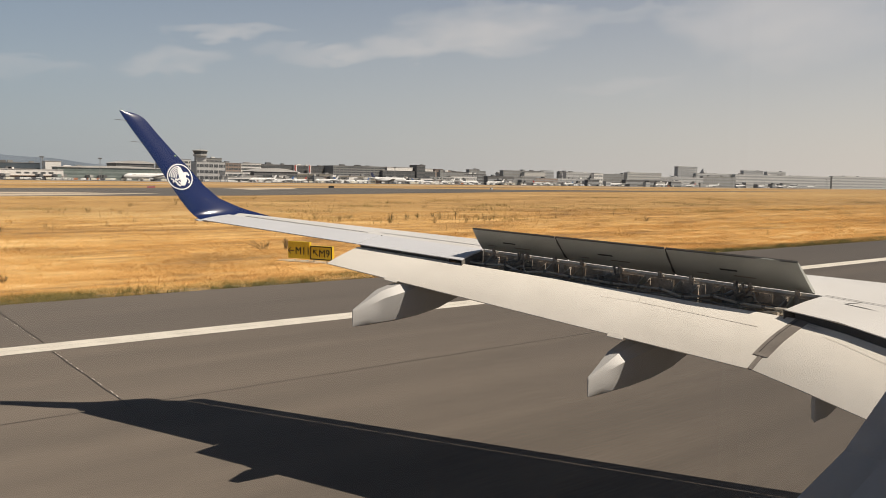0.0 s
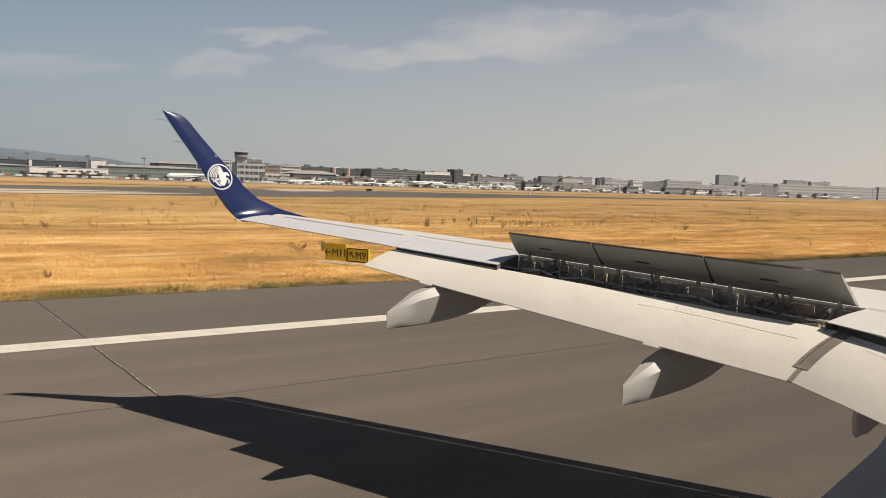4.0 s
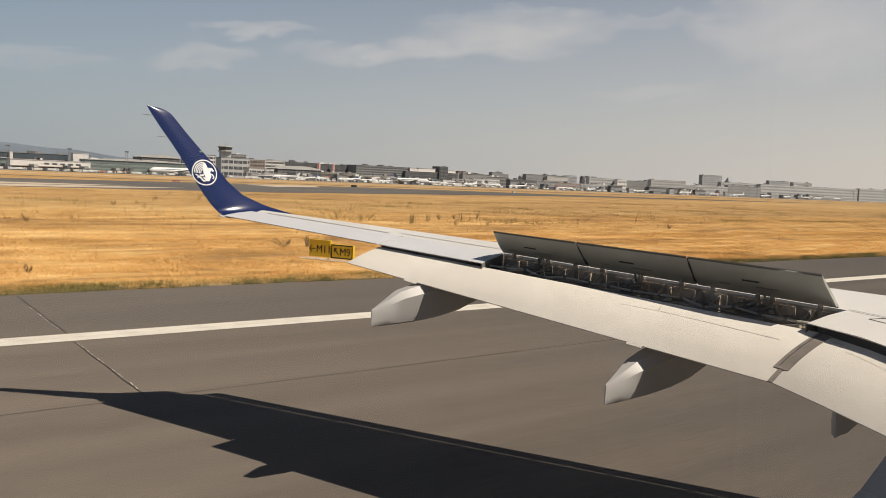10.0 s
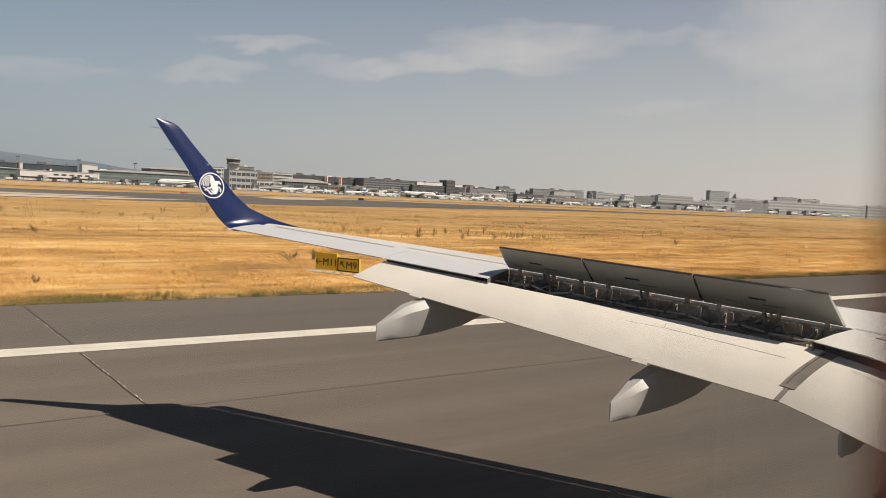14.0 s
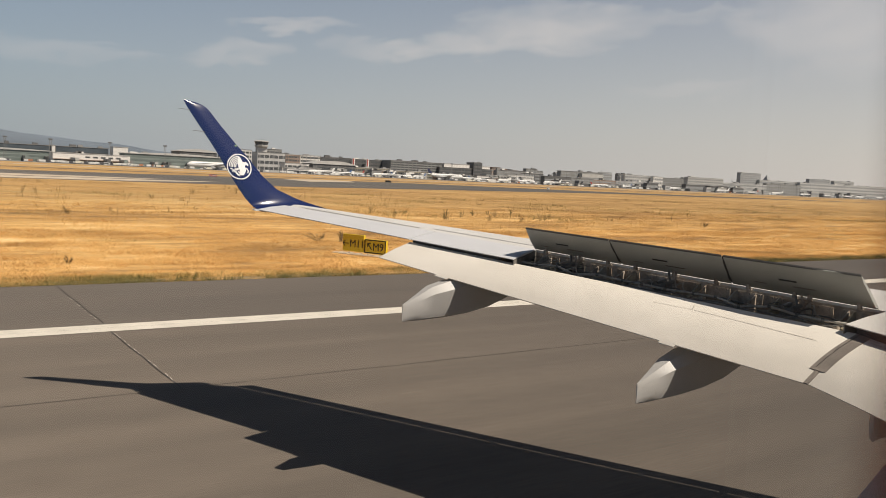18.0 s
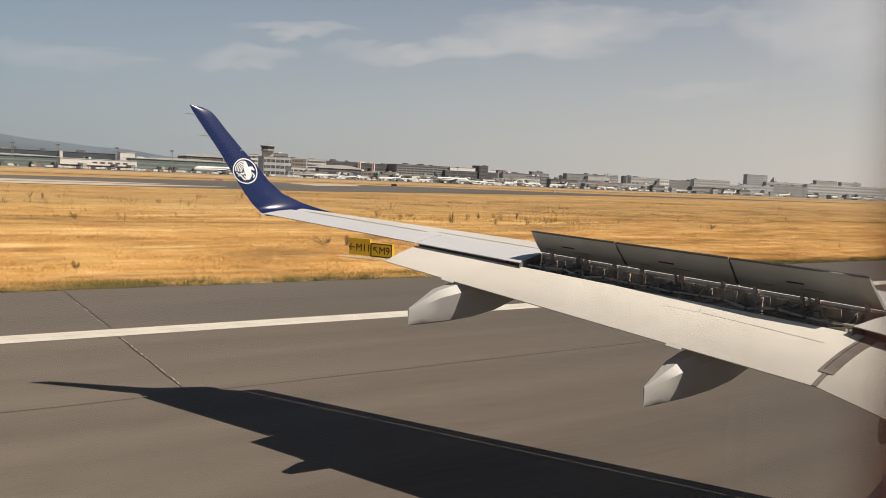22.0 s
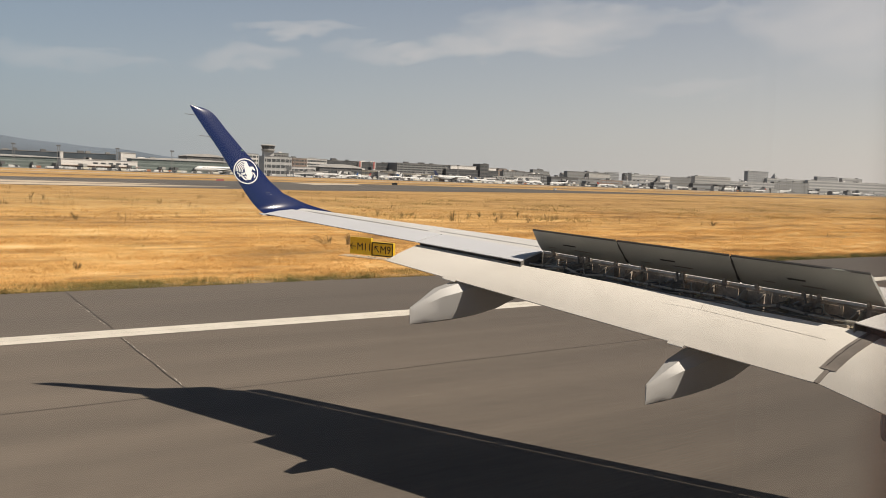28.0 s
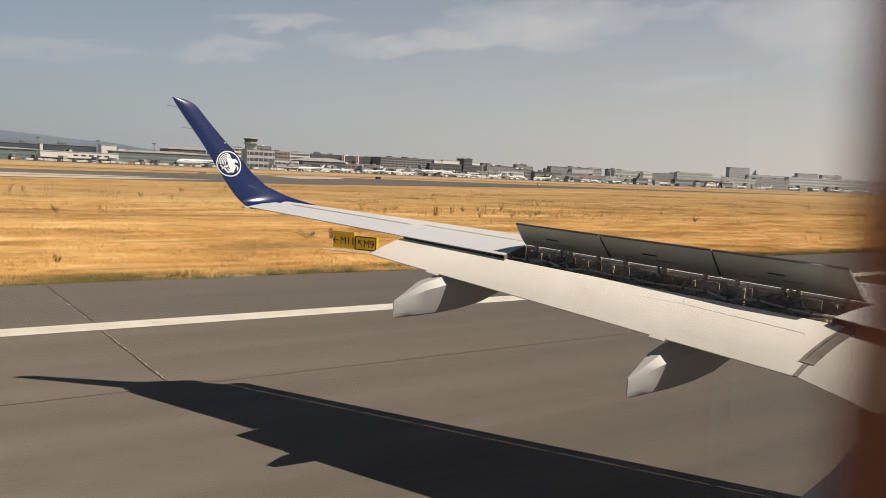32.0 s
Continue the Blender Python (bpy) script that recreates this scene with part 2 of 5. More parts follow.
def field_material():
    """Dry grass seen from afar: bleached and brown drifts, and a little green."""
    m = bpy.data.materials.new("dry_grass_ground")
    m.use_nodes = True
    nt = m.node_tree
    bsdf = nt.nodes["Principled BSDF"]
    bsdf.inputs["Roughness"].default_value, bsdf.inputs["Diffuse Roughness"].default_value = 0.95, 0.2
    geo = nt.nodes.new("ShaderNodeNewGeometry")
    straw_color = color_steps(nt, drift_value(nt, geo), [(0.0, (0.22, 0.123, 0.043)), (0.25, (0.40, 0.228, 0.076)), (0.5, (0.58, 0.345, 0.117)), (0.75, (0.73, 0.46, 0.172)), (1.0, (0.86, 0.62, 0.30))])
    mp = nt.nodes.new("ShaderNodeMapping")
    mp.inputs["Scale"].default_value = (0.25, 1, 1)
    nt.links.new(geo.outputs["Position"], mp.inputs["Vector"])
    n = nt.nodes.new("ShaderNodeTexNoise")
    n.inputs["Scale"].default_value, n.inputs["Detail"].default_value = 0.07, 6.0
    nt.links.new(mp.outputs[0], n.inputs["Vector"])
    green = color_steps(nt, n.outputs["Fac"], [(0.58, (0, 0, 0)), (0.72, (0.6, 0.6, 0.6))])
    x = nt.nodes.new("ShaderNodeMixRGB")
    nt.links.new(green, x.inputs[0])
    # past the mown strip the grass stands taller, browner and greener
    sep = nt.nodes.new("ShaderNodeSeparateXYZ")
    nt.links.new(geo.outputs["Position"], sep.inputs[0])
    wave = nt.nodes.new("ShaderNodeMath")
    wave.operation = "MULTIPLY_ADD"
    wave.inputs[1].default_value = 60.0
    nt.links.new(n.outputs["Fac"], wave.inputs[0])
    nt.links.new(sep.outputs["Y"], wave.inputs[2])
    unmown = nt.nodes.new("ShaderNodeMapRange")
    unmown.inputs["From Min"].default_value, unmown.inputs["From Max"].default_value, unmown.inputs["To Max"].default_value = 82, 130, 0.5
    nt.links.new(wave.outputs[0], unmown.inputs["Value"])
    tall = nt.nodes.new("ShaderNodeMixRGB")
    nt.links.new(unmown.outputs[0], tall.inputs[0])
    nt.links.new(straw_color, tall.inputs[1])
    tall.inputs[2].default_value = (0.36, 0.22, 0.082, 1)
    nt.links.new(tall.outputs[0], x.inputs[1])
    x.inputs[2].default_value = (0.25, 0.185, 0.065, 1)
    nt.links.new(x.outputs[0], bsdf.inputs["Base Color"])
    return m


GRASSGROUND = field_material()

# ------------------------------------------------------------------ builders
def part(name, bm, mat, parent=None, label="", smooth=False, kind=""):
    """Links a bmesh as one mesh object, under parent where one is given."""
    me = bpy.data.meshes.new(name)
    if smooth:
        for f in bm.faces:
            f.smooth = True
    bm.normal_update()
    bm.to_mesh(me)
    bm.free()
    if smooth:
        me.set_sharp_from_angle(angle=radians(38))
    me.materials.append(mat)
    ob = new(name, me)
    if parent is not None:
        ob.parent = parent
    if label or kind:
        tagged(ob, label, kind=kind)
    return ob


def thing(name, at, label, category, group=""):
    ob = new(name)
    ob.empty_display_size = 0.2
    ob.matrix_basis = at if isinstance(at, Matrix) else Matrix.Translation(at)
    return tagged(ob, label, category, group)


def box(bm, x0, x1, y0, y1, z0, z1, bevel=0.0):
    m = Matrix.LocRotScale(((x0 + x1) / 2, (y0 + y1) / 2, (z0 + z1) / 2), None, (abs(x1 - x0), abs(y1 - y0), abs(z1 - z0)))
    made = bmesh.ops.create_cube(bm, size=1, matrix=m)
    if bevel:
        edges = {e for v in made["verts"] for e in v.link_edges}
        bmesh.ops.bevel(bm, geom=list(edges), offset=bevel, segments=2, affect="EDGES", profile=0.5)
    return bm


def boxed(*a, **k):
    return box(bmesh.new(), *a, **k)


def loft(sections, closed=True, caps=True, bm=None):
    """A skin through rings of as many points each."""
    bm = bm or bmesh.new()
    rings = [[bm.verts.new(p) for p in s] for s in sections]
    n = len(rings[0])
    for a, b in zip(rings, rings[1:]):
        for i in range(n if closed else n - 1):
            j = (i + 1) % n
            bm.faces.new((a[i], a[j], b[j], b[i]))
    if caps and closed:
        bm.faces.new(rings[0][::-1])
        bm.faces.new(rings[-1])
    bmesh.ops.recalc_face_normals(bm, faces=bm.faces)
    return bm


def tube(bm, points, r, sides=6):
    """A round pipe along points."""
    pts = [Vector(p) for p in points]
    rings = []
    for i, p in enumerate(pts):
        d = (pts[min(i + 1, len(pts) - 1)] - pts[max(i - 1, 0)]).normalized()
        u = d.orthogonal().normalized() if abs(d.z) > 0.95 else d.cross(Vector((0, 0, 1))).normalized()
        v = d.cross(u)
        rings.append([p + r * (math.cos(a) * u + math.sin(a) * v) for a in (2 * math.pi * k / sides for k in range(sides))])
    return loft(rings, bm=bm)


def slab(bm, outline, z0, z1):
    """An upright prism over an outline of x, y."""
    return loft([[(x, y, z0) for x, y in outline], [(x, y, z1) for x, y in outline]], bm=bm)


def ribbon(bm, line, width, z, t=0.004):
    """A flat strip along a line of x, y, of that width, with a little thickness."""
    pts = [Vector((x, y)) for x, y in line]
    left, right = [], []
    for i, p in enumerate(pts):
        d = (pts[min(i + 1, len(pts) - 1)] - pts[max(i - 1, 0)]).normalized()
        n = Vector((-d.y, d.x)) * width / 2
        left.append(p + n)
        right.append(p - n)
    for i in range(len(pts) - 1):
        q = [left[i], left[i + 1], right[i + 1], right[i]]
        top = [bm.verts.new((*v, z + t)) for v in q]
        bm.faces.new(top[::-1] if (q[1] - q[0]).cross(q[2] - q[1]) < 0 else top)
    return bm


# ------------------------------------------------------------------ ground, runway, taxiways
def sheet(name, outline, z, mat, label, kind="structure"):
    bm = bmesh.new()
    f = bm.faces.new([bm.verts.new((x, y, z)) for x, y in outline])
    if f.normal.z < 0:
        f.normal_flip()
    bmesh.ops.recalc_face_normals(bm, faces=bm.faces)
    for f in bm.faces:
        f.normal_update()
        if f.normal.z < 0:
            f.normal_flip()
    return tagged(part(name, bm, mat), label, name.split("_")[0], kind=kind)


sheet("ground", [(-4600, -2500), (4600, -2500), (4600, 4600), (-4600, 4600)], -0.06, GRASSGROUND, "sun-dried golden airfield grass reaching the horizon")
sheet("runway", [(-900, -26), (2500, -26), (2500, 21.2), (-900, 21.2)], 0.0, ASPHALT, "grey-brown runway asphalt with joints and rubber streaks")
sheet("runway_shoulder", [(-900, 21.2), (2500, 21.2), (2500, 28.5), (-900, 28.5)], 0.0, SHOULDER, "darker asphalt shoulder beside the white runway edge line")

# white edge line in two coats with a thin seam
bm = bmesh.new()
ribbon(bm, [(x, 20.535) for x in range(-300, 1600, 20)], 0.452, 0.004)
ribbon(bm, [(x, 21.00) for x in range(-300, 1600, 20)], 0.46, 0.004)
tagged(part("trim", bm, LINEPAINT), "white painted runway edge line in two strips", "marking", kind="structure")
# joints: long seams along the runway, and cross joints
bm = bmesh.new()
for y, a, b in ((14.66, -60, 200),):
    ribbon(bm, [(a + (b - a) * k / 200, y + 0.05 * math.sin(k * 0.31 + y) + 0.012 * math.sin(k * 2.7)) for k in range(201)], 0.016, 0.003)
tagged(part("trim", bm, JOINT), "dark sealed longitudinal joints in the asphalt", "joint", kind="structure")
bm = bmesh.new()
for x0 in (4.4, 49.6, 94.8, -40.8):
    for y0, y1, off in ((14.5, 20.2, 0.0), (21.4, 28.2, 0.08)):
        ribbon(bm, [(x0 + off + 0.012 * math.sin(1.3 * k), y0 + (y1 - y0) * k / 12) for k in range(13)], 0.022, 0.003)
tagged(part("trim", bm, JOINT), "dark cross joints in the asphalt", "joint", kind="structure")


bm = bmesh.new()
rj = random.Random(31)
for k in range(26):
    y = rj.choice((rj.uniform(15.0, 20.0), rj.uniform(22.0, 26.5)))
    ribbon(bm, [(4.43 + rj.uniform(-0.02, 0.02), y), (4.43 + rj.uniform(-0.02, 0.02), y + rj.uniform(0.05, 0.2))], 0.018, 0.0045, 0.002)
tagged(part("trim", bm, LINEPAINT), "pale chips of old paint along the cross joint", "marking", kind="structure")

GRAVEL = material("edge_gravel", (0.30, 0.25, 0.18), 0.95, vary=0.3, scale=2.5, fine=18, second=(0.19, 0.165, 0.115))
sheet("verge", [(-300, 28.5), (1500, 28.5), (1500, 29.5), (-300, 29.5)], -0.03, GRAVEL, "stony verge between asphalt and grass")

# faint pale scrapes along the runway, and small pale patches
SCRAPE = material("pale_scrape", (0.24, 0.21, 0.175), 0.85, vary=0.25, scale=3, fine=20, second=(0.17, 0.145, 0.12))
bm = bmesh.new()
rs = random.Random(12)
for k in range(46):
    x, y, l = rs.uniform(-2, 40), rs.uniform(5, 26), rs.uniform(0.1, 0.9)
    ribbon(bm, [(x, y), (x + l, y + rs.uniform(-0.02, 0.02))], rs.uniform(0.012, 0.035), 0.002, 0.002)
tagged(part("trim", bm, SCRAPE), "faint pale scrapes on the asphalt", "marking", kind="structure")
def bend(points, n=10):
    """A smooth line through the points of x, y."""
    q = [Vector(v) for v in points]
    p = [q[0]]
    for a, b in zip(q, q[1:]):
        m = max(1, round((b - a).length / 45))
        p += [a.lerp(b, (k + 1) / m) for k in range(m)]
    p = [2 * p[0] - p[1], *p, 2 * p[-1] - p[-2]]
    out = []
    for i in range(1, len(p) - 2):
        for k in range(n):
            t = k / n
            a, b, c, d = p[i - 1:i + 3]
            out.append(0.5 * (2 * b + (c - a) * t + (2 * a - 5 * b + 4 * c - d) * t * t + (3 * b - a - 3 * c + d) * t ** 3))
    return [tuple(v) for v in out] + [tuple(p[-2])]


def area(name, near, far, z, mat, label):
    """A paved area between two smooth edges."""
    return sheet(name, bend(near) + bend(far)[::-1], z, mat, label)


area("taxiway", [(-900, 181), (20, 184), (90, 194), (160, 228), (300, 290), (700, 352), (2500, 420)], [(-900, 306), (30, 308), (75, 330), (150, 372), (250, 398), (380, 360), (700, 366), (2500, 436)], -0.03, TAXIASPHALT, "dark asphalt taxiway junction beyond the dry grass")
area("taxiway", [(-900, 186), (20, 188), (50, 198), (76, 219)], [(-900, 206), (16, 207), (46, 215), (76, 221)], -0.02, CONCRETE, "pale concrete strip along the dark taxiway")
area("taxiway", [(-900, 213), (18, 213), (50, 222), (64, 232)], [(-900, 238), (24, 238), (54, 236), (66, 234)], -0.02, CONCRETE, "pale concrete strip along the dark taxiway")
area("taxiway", [(140, 300), (158, 318), (176, 330)], [(150, 352), (178, 380), (204, 388)], -0.02, CONCRETE, "pale worn concrete patch at the taxiway junction")
bm = ribbon(bmesh.new(), bend([(-900, 420), (100, 430), (500, 520), (1200, 640), (2600, 760)]), 26, -0.034)
tagged(part("taxiway", bm, TAXIASPHALT), "dark narrow taxiway in dry grass", "taxiway", kind="structure")
bm = ribbon(bmesh.new(), bend([(-900, 640), (200, 640), (2600, 900)]), 60, -0.03)
tagged(part("taxiway", bm, CONCRETE), "pale taxiway far across the field", "taxiway", kind="structure")
APRON = material("apron_concrete", (0.30, 0.27, 0.235), 0.9, vary=0.1, scale=0.02, fine=0.4, second=(0.23, 0.215, 0.195))
bm = ribbon(bmesh.new(), [(-1500, 1300), (3900, 1300)], 700, -0.02)
tagged(part("pavement", bm, APRON), "pale concrete apron before the terminals", "apron", kind="structure")

# ------------------------------------------------------------------ the wing
WING = thing("airliner_wing", LEAN @ Matrix.Translation((0, 0, 0.33)), "white airliner wing with raised spoilers, lowered flaps and a navy winglet", "aircraft wing")


def hinge(y):
    return Vector((6.55 + 0.375 * (9.5 - y) if y > 4.3 else 8.5 + 0.12 * (4.3 - y), y, 2.815 - 0.0786 * (8.15 - y)))


def fixed_te(y):
    if y > 4.25:
        return Vector((5.9 + 0.378 * (9.5 - y), y, 2.86 - 0.0862 * (9.5 - y)))
    return Vector((7.884, y, 2.407 - 0.207 * (4.25 - y)))


def crest(y):
    return Vector((6.9 + 0.45 * (9.5 - y), y, 2.979 - 0.068 * (9.5 - y)))


def lead(y):
    return 6.72 + 0.503 * (12.3 - y) - (0.9 * (y - 12.1) if y > 12.1 else 0)


def fall(y):
    """How far the skin has dropped below the crest at the leading edge."""
    return 0.11 * max(0.1, lead(y) - 0.30 - crest(y).x)


def box_section(y):
    h, c = hinge(y), crest(y)
    xl, d, drop = max(lead(y) - 0.30, c.x + 0.1), 12.5 - y, fall(y)
    zl = c.z - 0.075 - drop
    pts = [(h.x, h.z), (h.x * 0.5 + c.x * 0.5, (h.z + c.z) / 2 + 0.012), (c.x, c.z), (c.x * 0.5 + xl * 0.5, c.z - 0.012 - drop * 0.42),
           (xl - 0.03, c.z - 0.04 - drop), (xl, zl), (xl - 0.03, zl - 0.03), (xl - 0.12, zl - 0.05),
           (c.x, c.z - 0.10 - 0.02 * d), (h.x + 0.05, h.z - 0.06 - 0.022 * d)]
    return [(x, y, z) for x, z in pts]


def slat_section(y):
    """The slat before the leading edge, a slot's width ahead of it and drooped."""
    c, xl = crest(y), lead(y)
    z = c.z - 0.10 - fall(y)
    pts = [(xl - 0.285, z + 0.037), (xl - 0.14, z + 0.02), (xl - 0.04, z - 0.03), (xl, z - 0.085), (xl - 0.03, z - 0.13), (xl - 0.1, z - 0.11), (xl - 0.18, z - 0.04), (xl - 0.28, z + 0.022)]
    return [(x, y, zz) for x, zz in pts]


part("wing_box", loft([box_section(y) for y in (-1.0, 0.5, 1.5, 3.0, 4.3, 5.5, 7.0, 8.2, 9.5, 10.5, 11.5, 12.1, 12.42)]), WHITE, WING, smooth=True)


for y0, y1 in ((0.3, 3.2), (3.23, 6.1), (6.13, 9.1), (9.13, 12.1)):
    slat = part("slat", loft([slat_section(y0 + (y1 - y0) * k / 4) for k in range(5)]), WHITE, WING, "extended white leading edge slat", smooth=True)
    for k in range(3):
        y = y0 + (y1 - y0) * (k + 0.5) / 3
        p = Vector((lead(y) - 0.28, y, crest(y).z - 0.1 - fall(y)))
        part("slat_track", boxed(p.x - 0.06, p.x + 0.08, y - 0.03, y + 0.03, p.z - 0.03, p.z + 0.01), STEEL, slat)


def lip_panel(name, y0, y1, mat, label="", n=4, gap=0.006, thick=0.035):
    """A panel from the hinge line to the fixed trailing edge, at rest."""
    secs = []
    for k in range(n + 1):
        y = y0 + (y1 - y0) * k / n
        h, e = hinge(y), fixed_te(y - 0.22)
        if y < 4.3:
            e = fixed_te(y + 0.07 * max(0.0, (y - 2.2) / 2.07)) + Vector((0, 0, 0.05 * min(1.0, (4.27 - y) / 0.6)))
        mid = (h + e) / 2 + Vector((0, 0, 0.012))
        secs.append([h + Vector((-gap, 0, 0.002)), mid, e, e + Vector((0.01, 0, -0.012)), mid - Vector((0, 0, thick + 0.02)), h + Vector((-gap, 0, -thick - 0.03))])
    return part(name, loft(secs), mat, WING, label, smooth=True)


lip_panel("shroud_panel", 8.14, 9.66, GREYWING, thick=0.015)
lip_panel("aileron", 9.69, 12.52, GREYWING, n=6, thick=0.07)
lip_panel("inboard_spoiler", 2.2, 4.27, WHITE)
lip_panel("shroud_panel", 0.25, 2.17, WHITE)
# panel lines: thin dark sealant seams just over the skin


def upper(y, f):
    """A point on the upper skin: f is 0 at the hinge line and 1 at the crest."""
    h, c = hinge(y), crest(y)
    return h.lerp(c, f) + Vector((0, 0, 0.012 * (1 - abs(2 * f - 1)) + 0.002))


def seam(name, points, width, mat=None, parent=None, t=0.0025):
    """A thin seam along points of the skin."""
    bm = bmesh.new()
    rows = []
    for i, p in enumerate(points):
        d = (points[min(i + 1, len(points) - 1)] - points[max(i - 1, 0)]).normalized()
        n = d.cross(Vector((0, 0, 1))).normalized() * width / 2
        rows.append([bm.verts.new(p + n + Vector((0, 0, t))), bm.verts.new(p - n + Vector((0, 0, t)))])
    for a, b in zip(rows, rows[1:]):
        bm.faces.new((a[0], a[1], b[1], b[0]))
    bmesh.ops.recalc_face_normals(bm, faces=bm.faces)
    return part(name, bm, mat or DARKSEAL, parent or WING)


SEAMGREY = material("seam_sealant", (0.2, 0.2, 0.205), 0.6, vary=0.15, scale=4)
seam("panel_seam", [upper(y, 0.28) for y in (4.5, 5, 6, 7, 8, 9, 9.8)], 0.013, SEAMGREY)
seam("panel_seam", [upper(y, 0.12) for y in (9.95, 10.6, 11.4, 12.2)], 0.014, SEAMGREY)
def lip(y, f):
    """A point on the inner panel, between the hinge line and the trailing edge."""
    rise = 0.05 * min(1.0, max(0.0, (4.27 - y) / 0.6))
    return hinge(y).lerp(fixed_te(y), f) + Vector((0, 0, 0.003 + (rise + 0.024) * f))


seam("panel_seam", [hinge(y) + Vector((0, 0, 0.010)) for y in (4.25, 4.0, 3.6, 3.2)], 0.02, DARKSEAL)
seam("panel_seam", [lip(3.88, 0.01), lip(3.98, 0.24)], 0.02, DARKSEAL)
seam("panel_seam", [lip(3.985, 0.24), lip(3.80, 0.26), lip(3.3, 0.30)], 0.02, DARKSEAL)

# ---- spoilers: three raised panels
SPOILER_TURN = radians(34)


SP_UP = Vector((0.936 * math.sin(SPOILER_TURN), 0.351 * math.sin(SPOILER_TURN), math.cos(SPOILER_TURN)))
SP_BACK = Vector((-0.936 * math.cos(SPOILER_TURN), -0.351 * math.cos(SPOILER_TURN), math.sin(SPOILER_TURN)))


def spoiler_base(y):
    return hinge(y) + Vector((-0.03, 0, 0.030))


def chord_at(y):
    return 0.50 + 0.04 * (8.13 - y)


def trim_end(y, f):
    """The slanted ends of the row of panels."""
    return Vector((0.0, f * (0.13 * max(0.0, 1 - (y - 4.33) / 0.5) - 0.10 * max(0.0, 1 - (8.13 - y) / 0.5)), 0))


def under(y, f, off=0.0):
    """A point on a raised spoiler's underside: f runs from the hinge to the trailing edge."""
    th = 0.022 + 0.03 * f if f < 0.4 else 0.034 - 0.038 * (f - 0.4)
    return spoiler_base(y) + SP_BACK * chord_at(y) * f - SP_UP * (th + off) + trim_end(y, f)


def over(y, f, lift=0.0):
    return spoiler_base(y) + SP_BACK * chord_at(y) * f + SP_UP * lift + trim_end(y, f)


def spoiler(y0, y1):
    rows = []
    for k in range(5):
        y = y0 + (y1 - y0) * k / 4
        rows.append([over(y, 0), over(y, 0.5, 0.01), over(y, 1), under(y, 1.0), under(y, 0.7), under(y, 0.4), under(y, 0.2), under(y, 0.0)])
    ob = part("spoiler", loft(rows), WHITE, WING, "raised spoiler panel with a grey underside", smooth=True)
    ob.data.materials.append(SPOILERUNDER)
    for p in ob.data.polygons:
        if p.normal.dot(SP_UP) < 0.3:
            p.material_index = 1
    ym = (y0 + y1) / 2

    def patch(name, yc, f, half, tall, mat):
        q = [under(yc - half, f + tall, 0.002), under(yc + half, f + tall, 0.002), under(yc + half, f - tall, 0.002), under(yc - half, f - tall, 0.002)]
        part(name, loft([q, [p - SP_UP * 0.004 for p in q]]), mat, ob)

    patch("slot", ym + 0.10, 0.52, 0.085, 0.022, DARKSEAL)
    patch("slot", ym + 0.38, 0.30, 0.06, 0.012, SEAL)
    patch("slot", ym - 0.05, 0.34, 0.11, 0.016, SEAL)
    # dark rubber along the trailing edge
    rows = [[under(y, 0.985, 0.003), under(y, 1.012, 0.003), over(y, 1.012, 0.004), over(y, 0.985, 0.004)] for y in (y0, ym, y1)]
    part("edge_seal", loft(rows), DARKSEAL, ob, "thin dark rubber edge")
    for yy in (y0 + 0.16, y0 + 0.62, y1 - 0.62, y1 - 0.16):
        a, b, c, d = under(yy, 0.0, -0.004), under(yy, 0.12), under(yy, 0.03, 0.05), hinge(yy) + Vector((0.0, 0, -0.03))
        w = Vector((0, 0.02, 0))
        part("hinge_bracket", loft([[p - w for p in (a, b, c, d)], [p + w for p in (a, b, c, d)]]), BAY, ob)
    for dy in (0.0, 0.06):
        part("actuator", tube(bmesh.new(), [under(ym + dy, 0.07, 0.01), hinge(ym + dy - 0.12) + Vector((-0.2, 0, -0.15))], 0.014, 8), CABLE if dy else BAY, ob)
    return ob


edges_y = [4.33, 5.73, 6.98, 8.13]
for a, b in zip(edges_y, edges_y[1:]):
    spoiler(a + 0.008, b - 0.008)
# dark seals between the panels
for y in edges_y[1:3]:
    w = Vector((0, 0.014, 0))
    q = [under(y, 0.02, -0.01), under(y, 0.97, -0.01), under(y, 0.8, 0.004), under(y, 0.2, 0.012)]
    part("seal_rib", loft([[p - w for p in q], [p + w for p in q]]), DARKSEAL, WING, "dark rubber seal between spoilers")
# end plate on the inner panel
part("end_plate", loft([[under(4.345, f, o) + Vector((0, s, 0)) for f, o in ((0.02, -0.01), (0.97, -0.005), (0.85, 0.012), (0.1, 0.02))] for s in (-0.006, 0.03)]), SPOILERUNDER, WING, "grey end plate of the inner spoiler")

# ---- the open bay under the spoilers
bm = loft([[hinge(y) + Vector((0.03, 0, -0.03)), hinge(y) + Vector((0.0, 0, -0.03)), hinge(y) + Vector((0.0, 0, -d)), hinge(y) + Vector((0.03, 0, -d))] for y, d in ((4.3, 0.3), (6, 0.3), (8.16, 0.28), (9.3, 0.16), (9.7, 0.10), (10.7, 0.08))])
part("rear_spar", bm, BAY, WING, "dark primed spar web inside the spoiler bay")
bm = loft([[fixed_te(y) + Vector((0.68, 0, -0.27)), fixed_te(y) + Vector((0.06, 0, -0.15)), fixed_te(y) + Vector((0.06, 0, -0.165)), fixed_te(y) + Vector((0.68, 0, -0.29))] for y in (4.3, 6, 8.16, 9.5)])
part("bay_floor", bm, BAY, WING, "dirty primed floor of the spoiler bay")
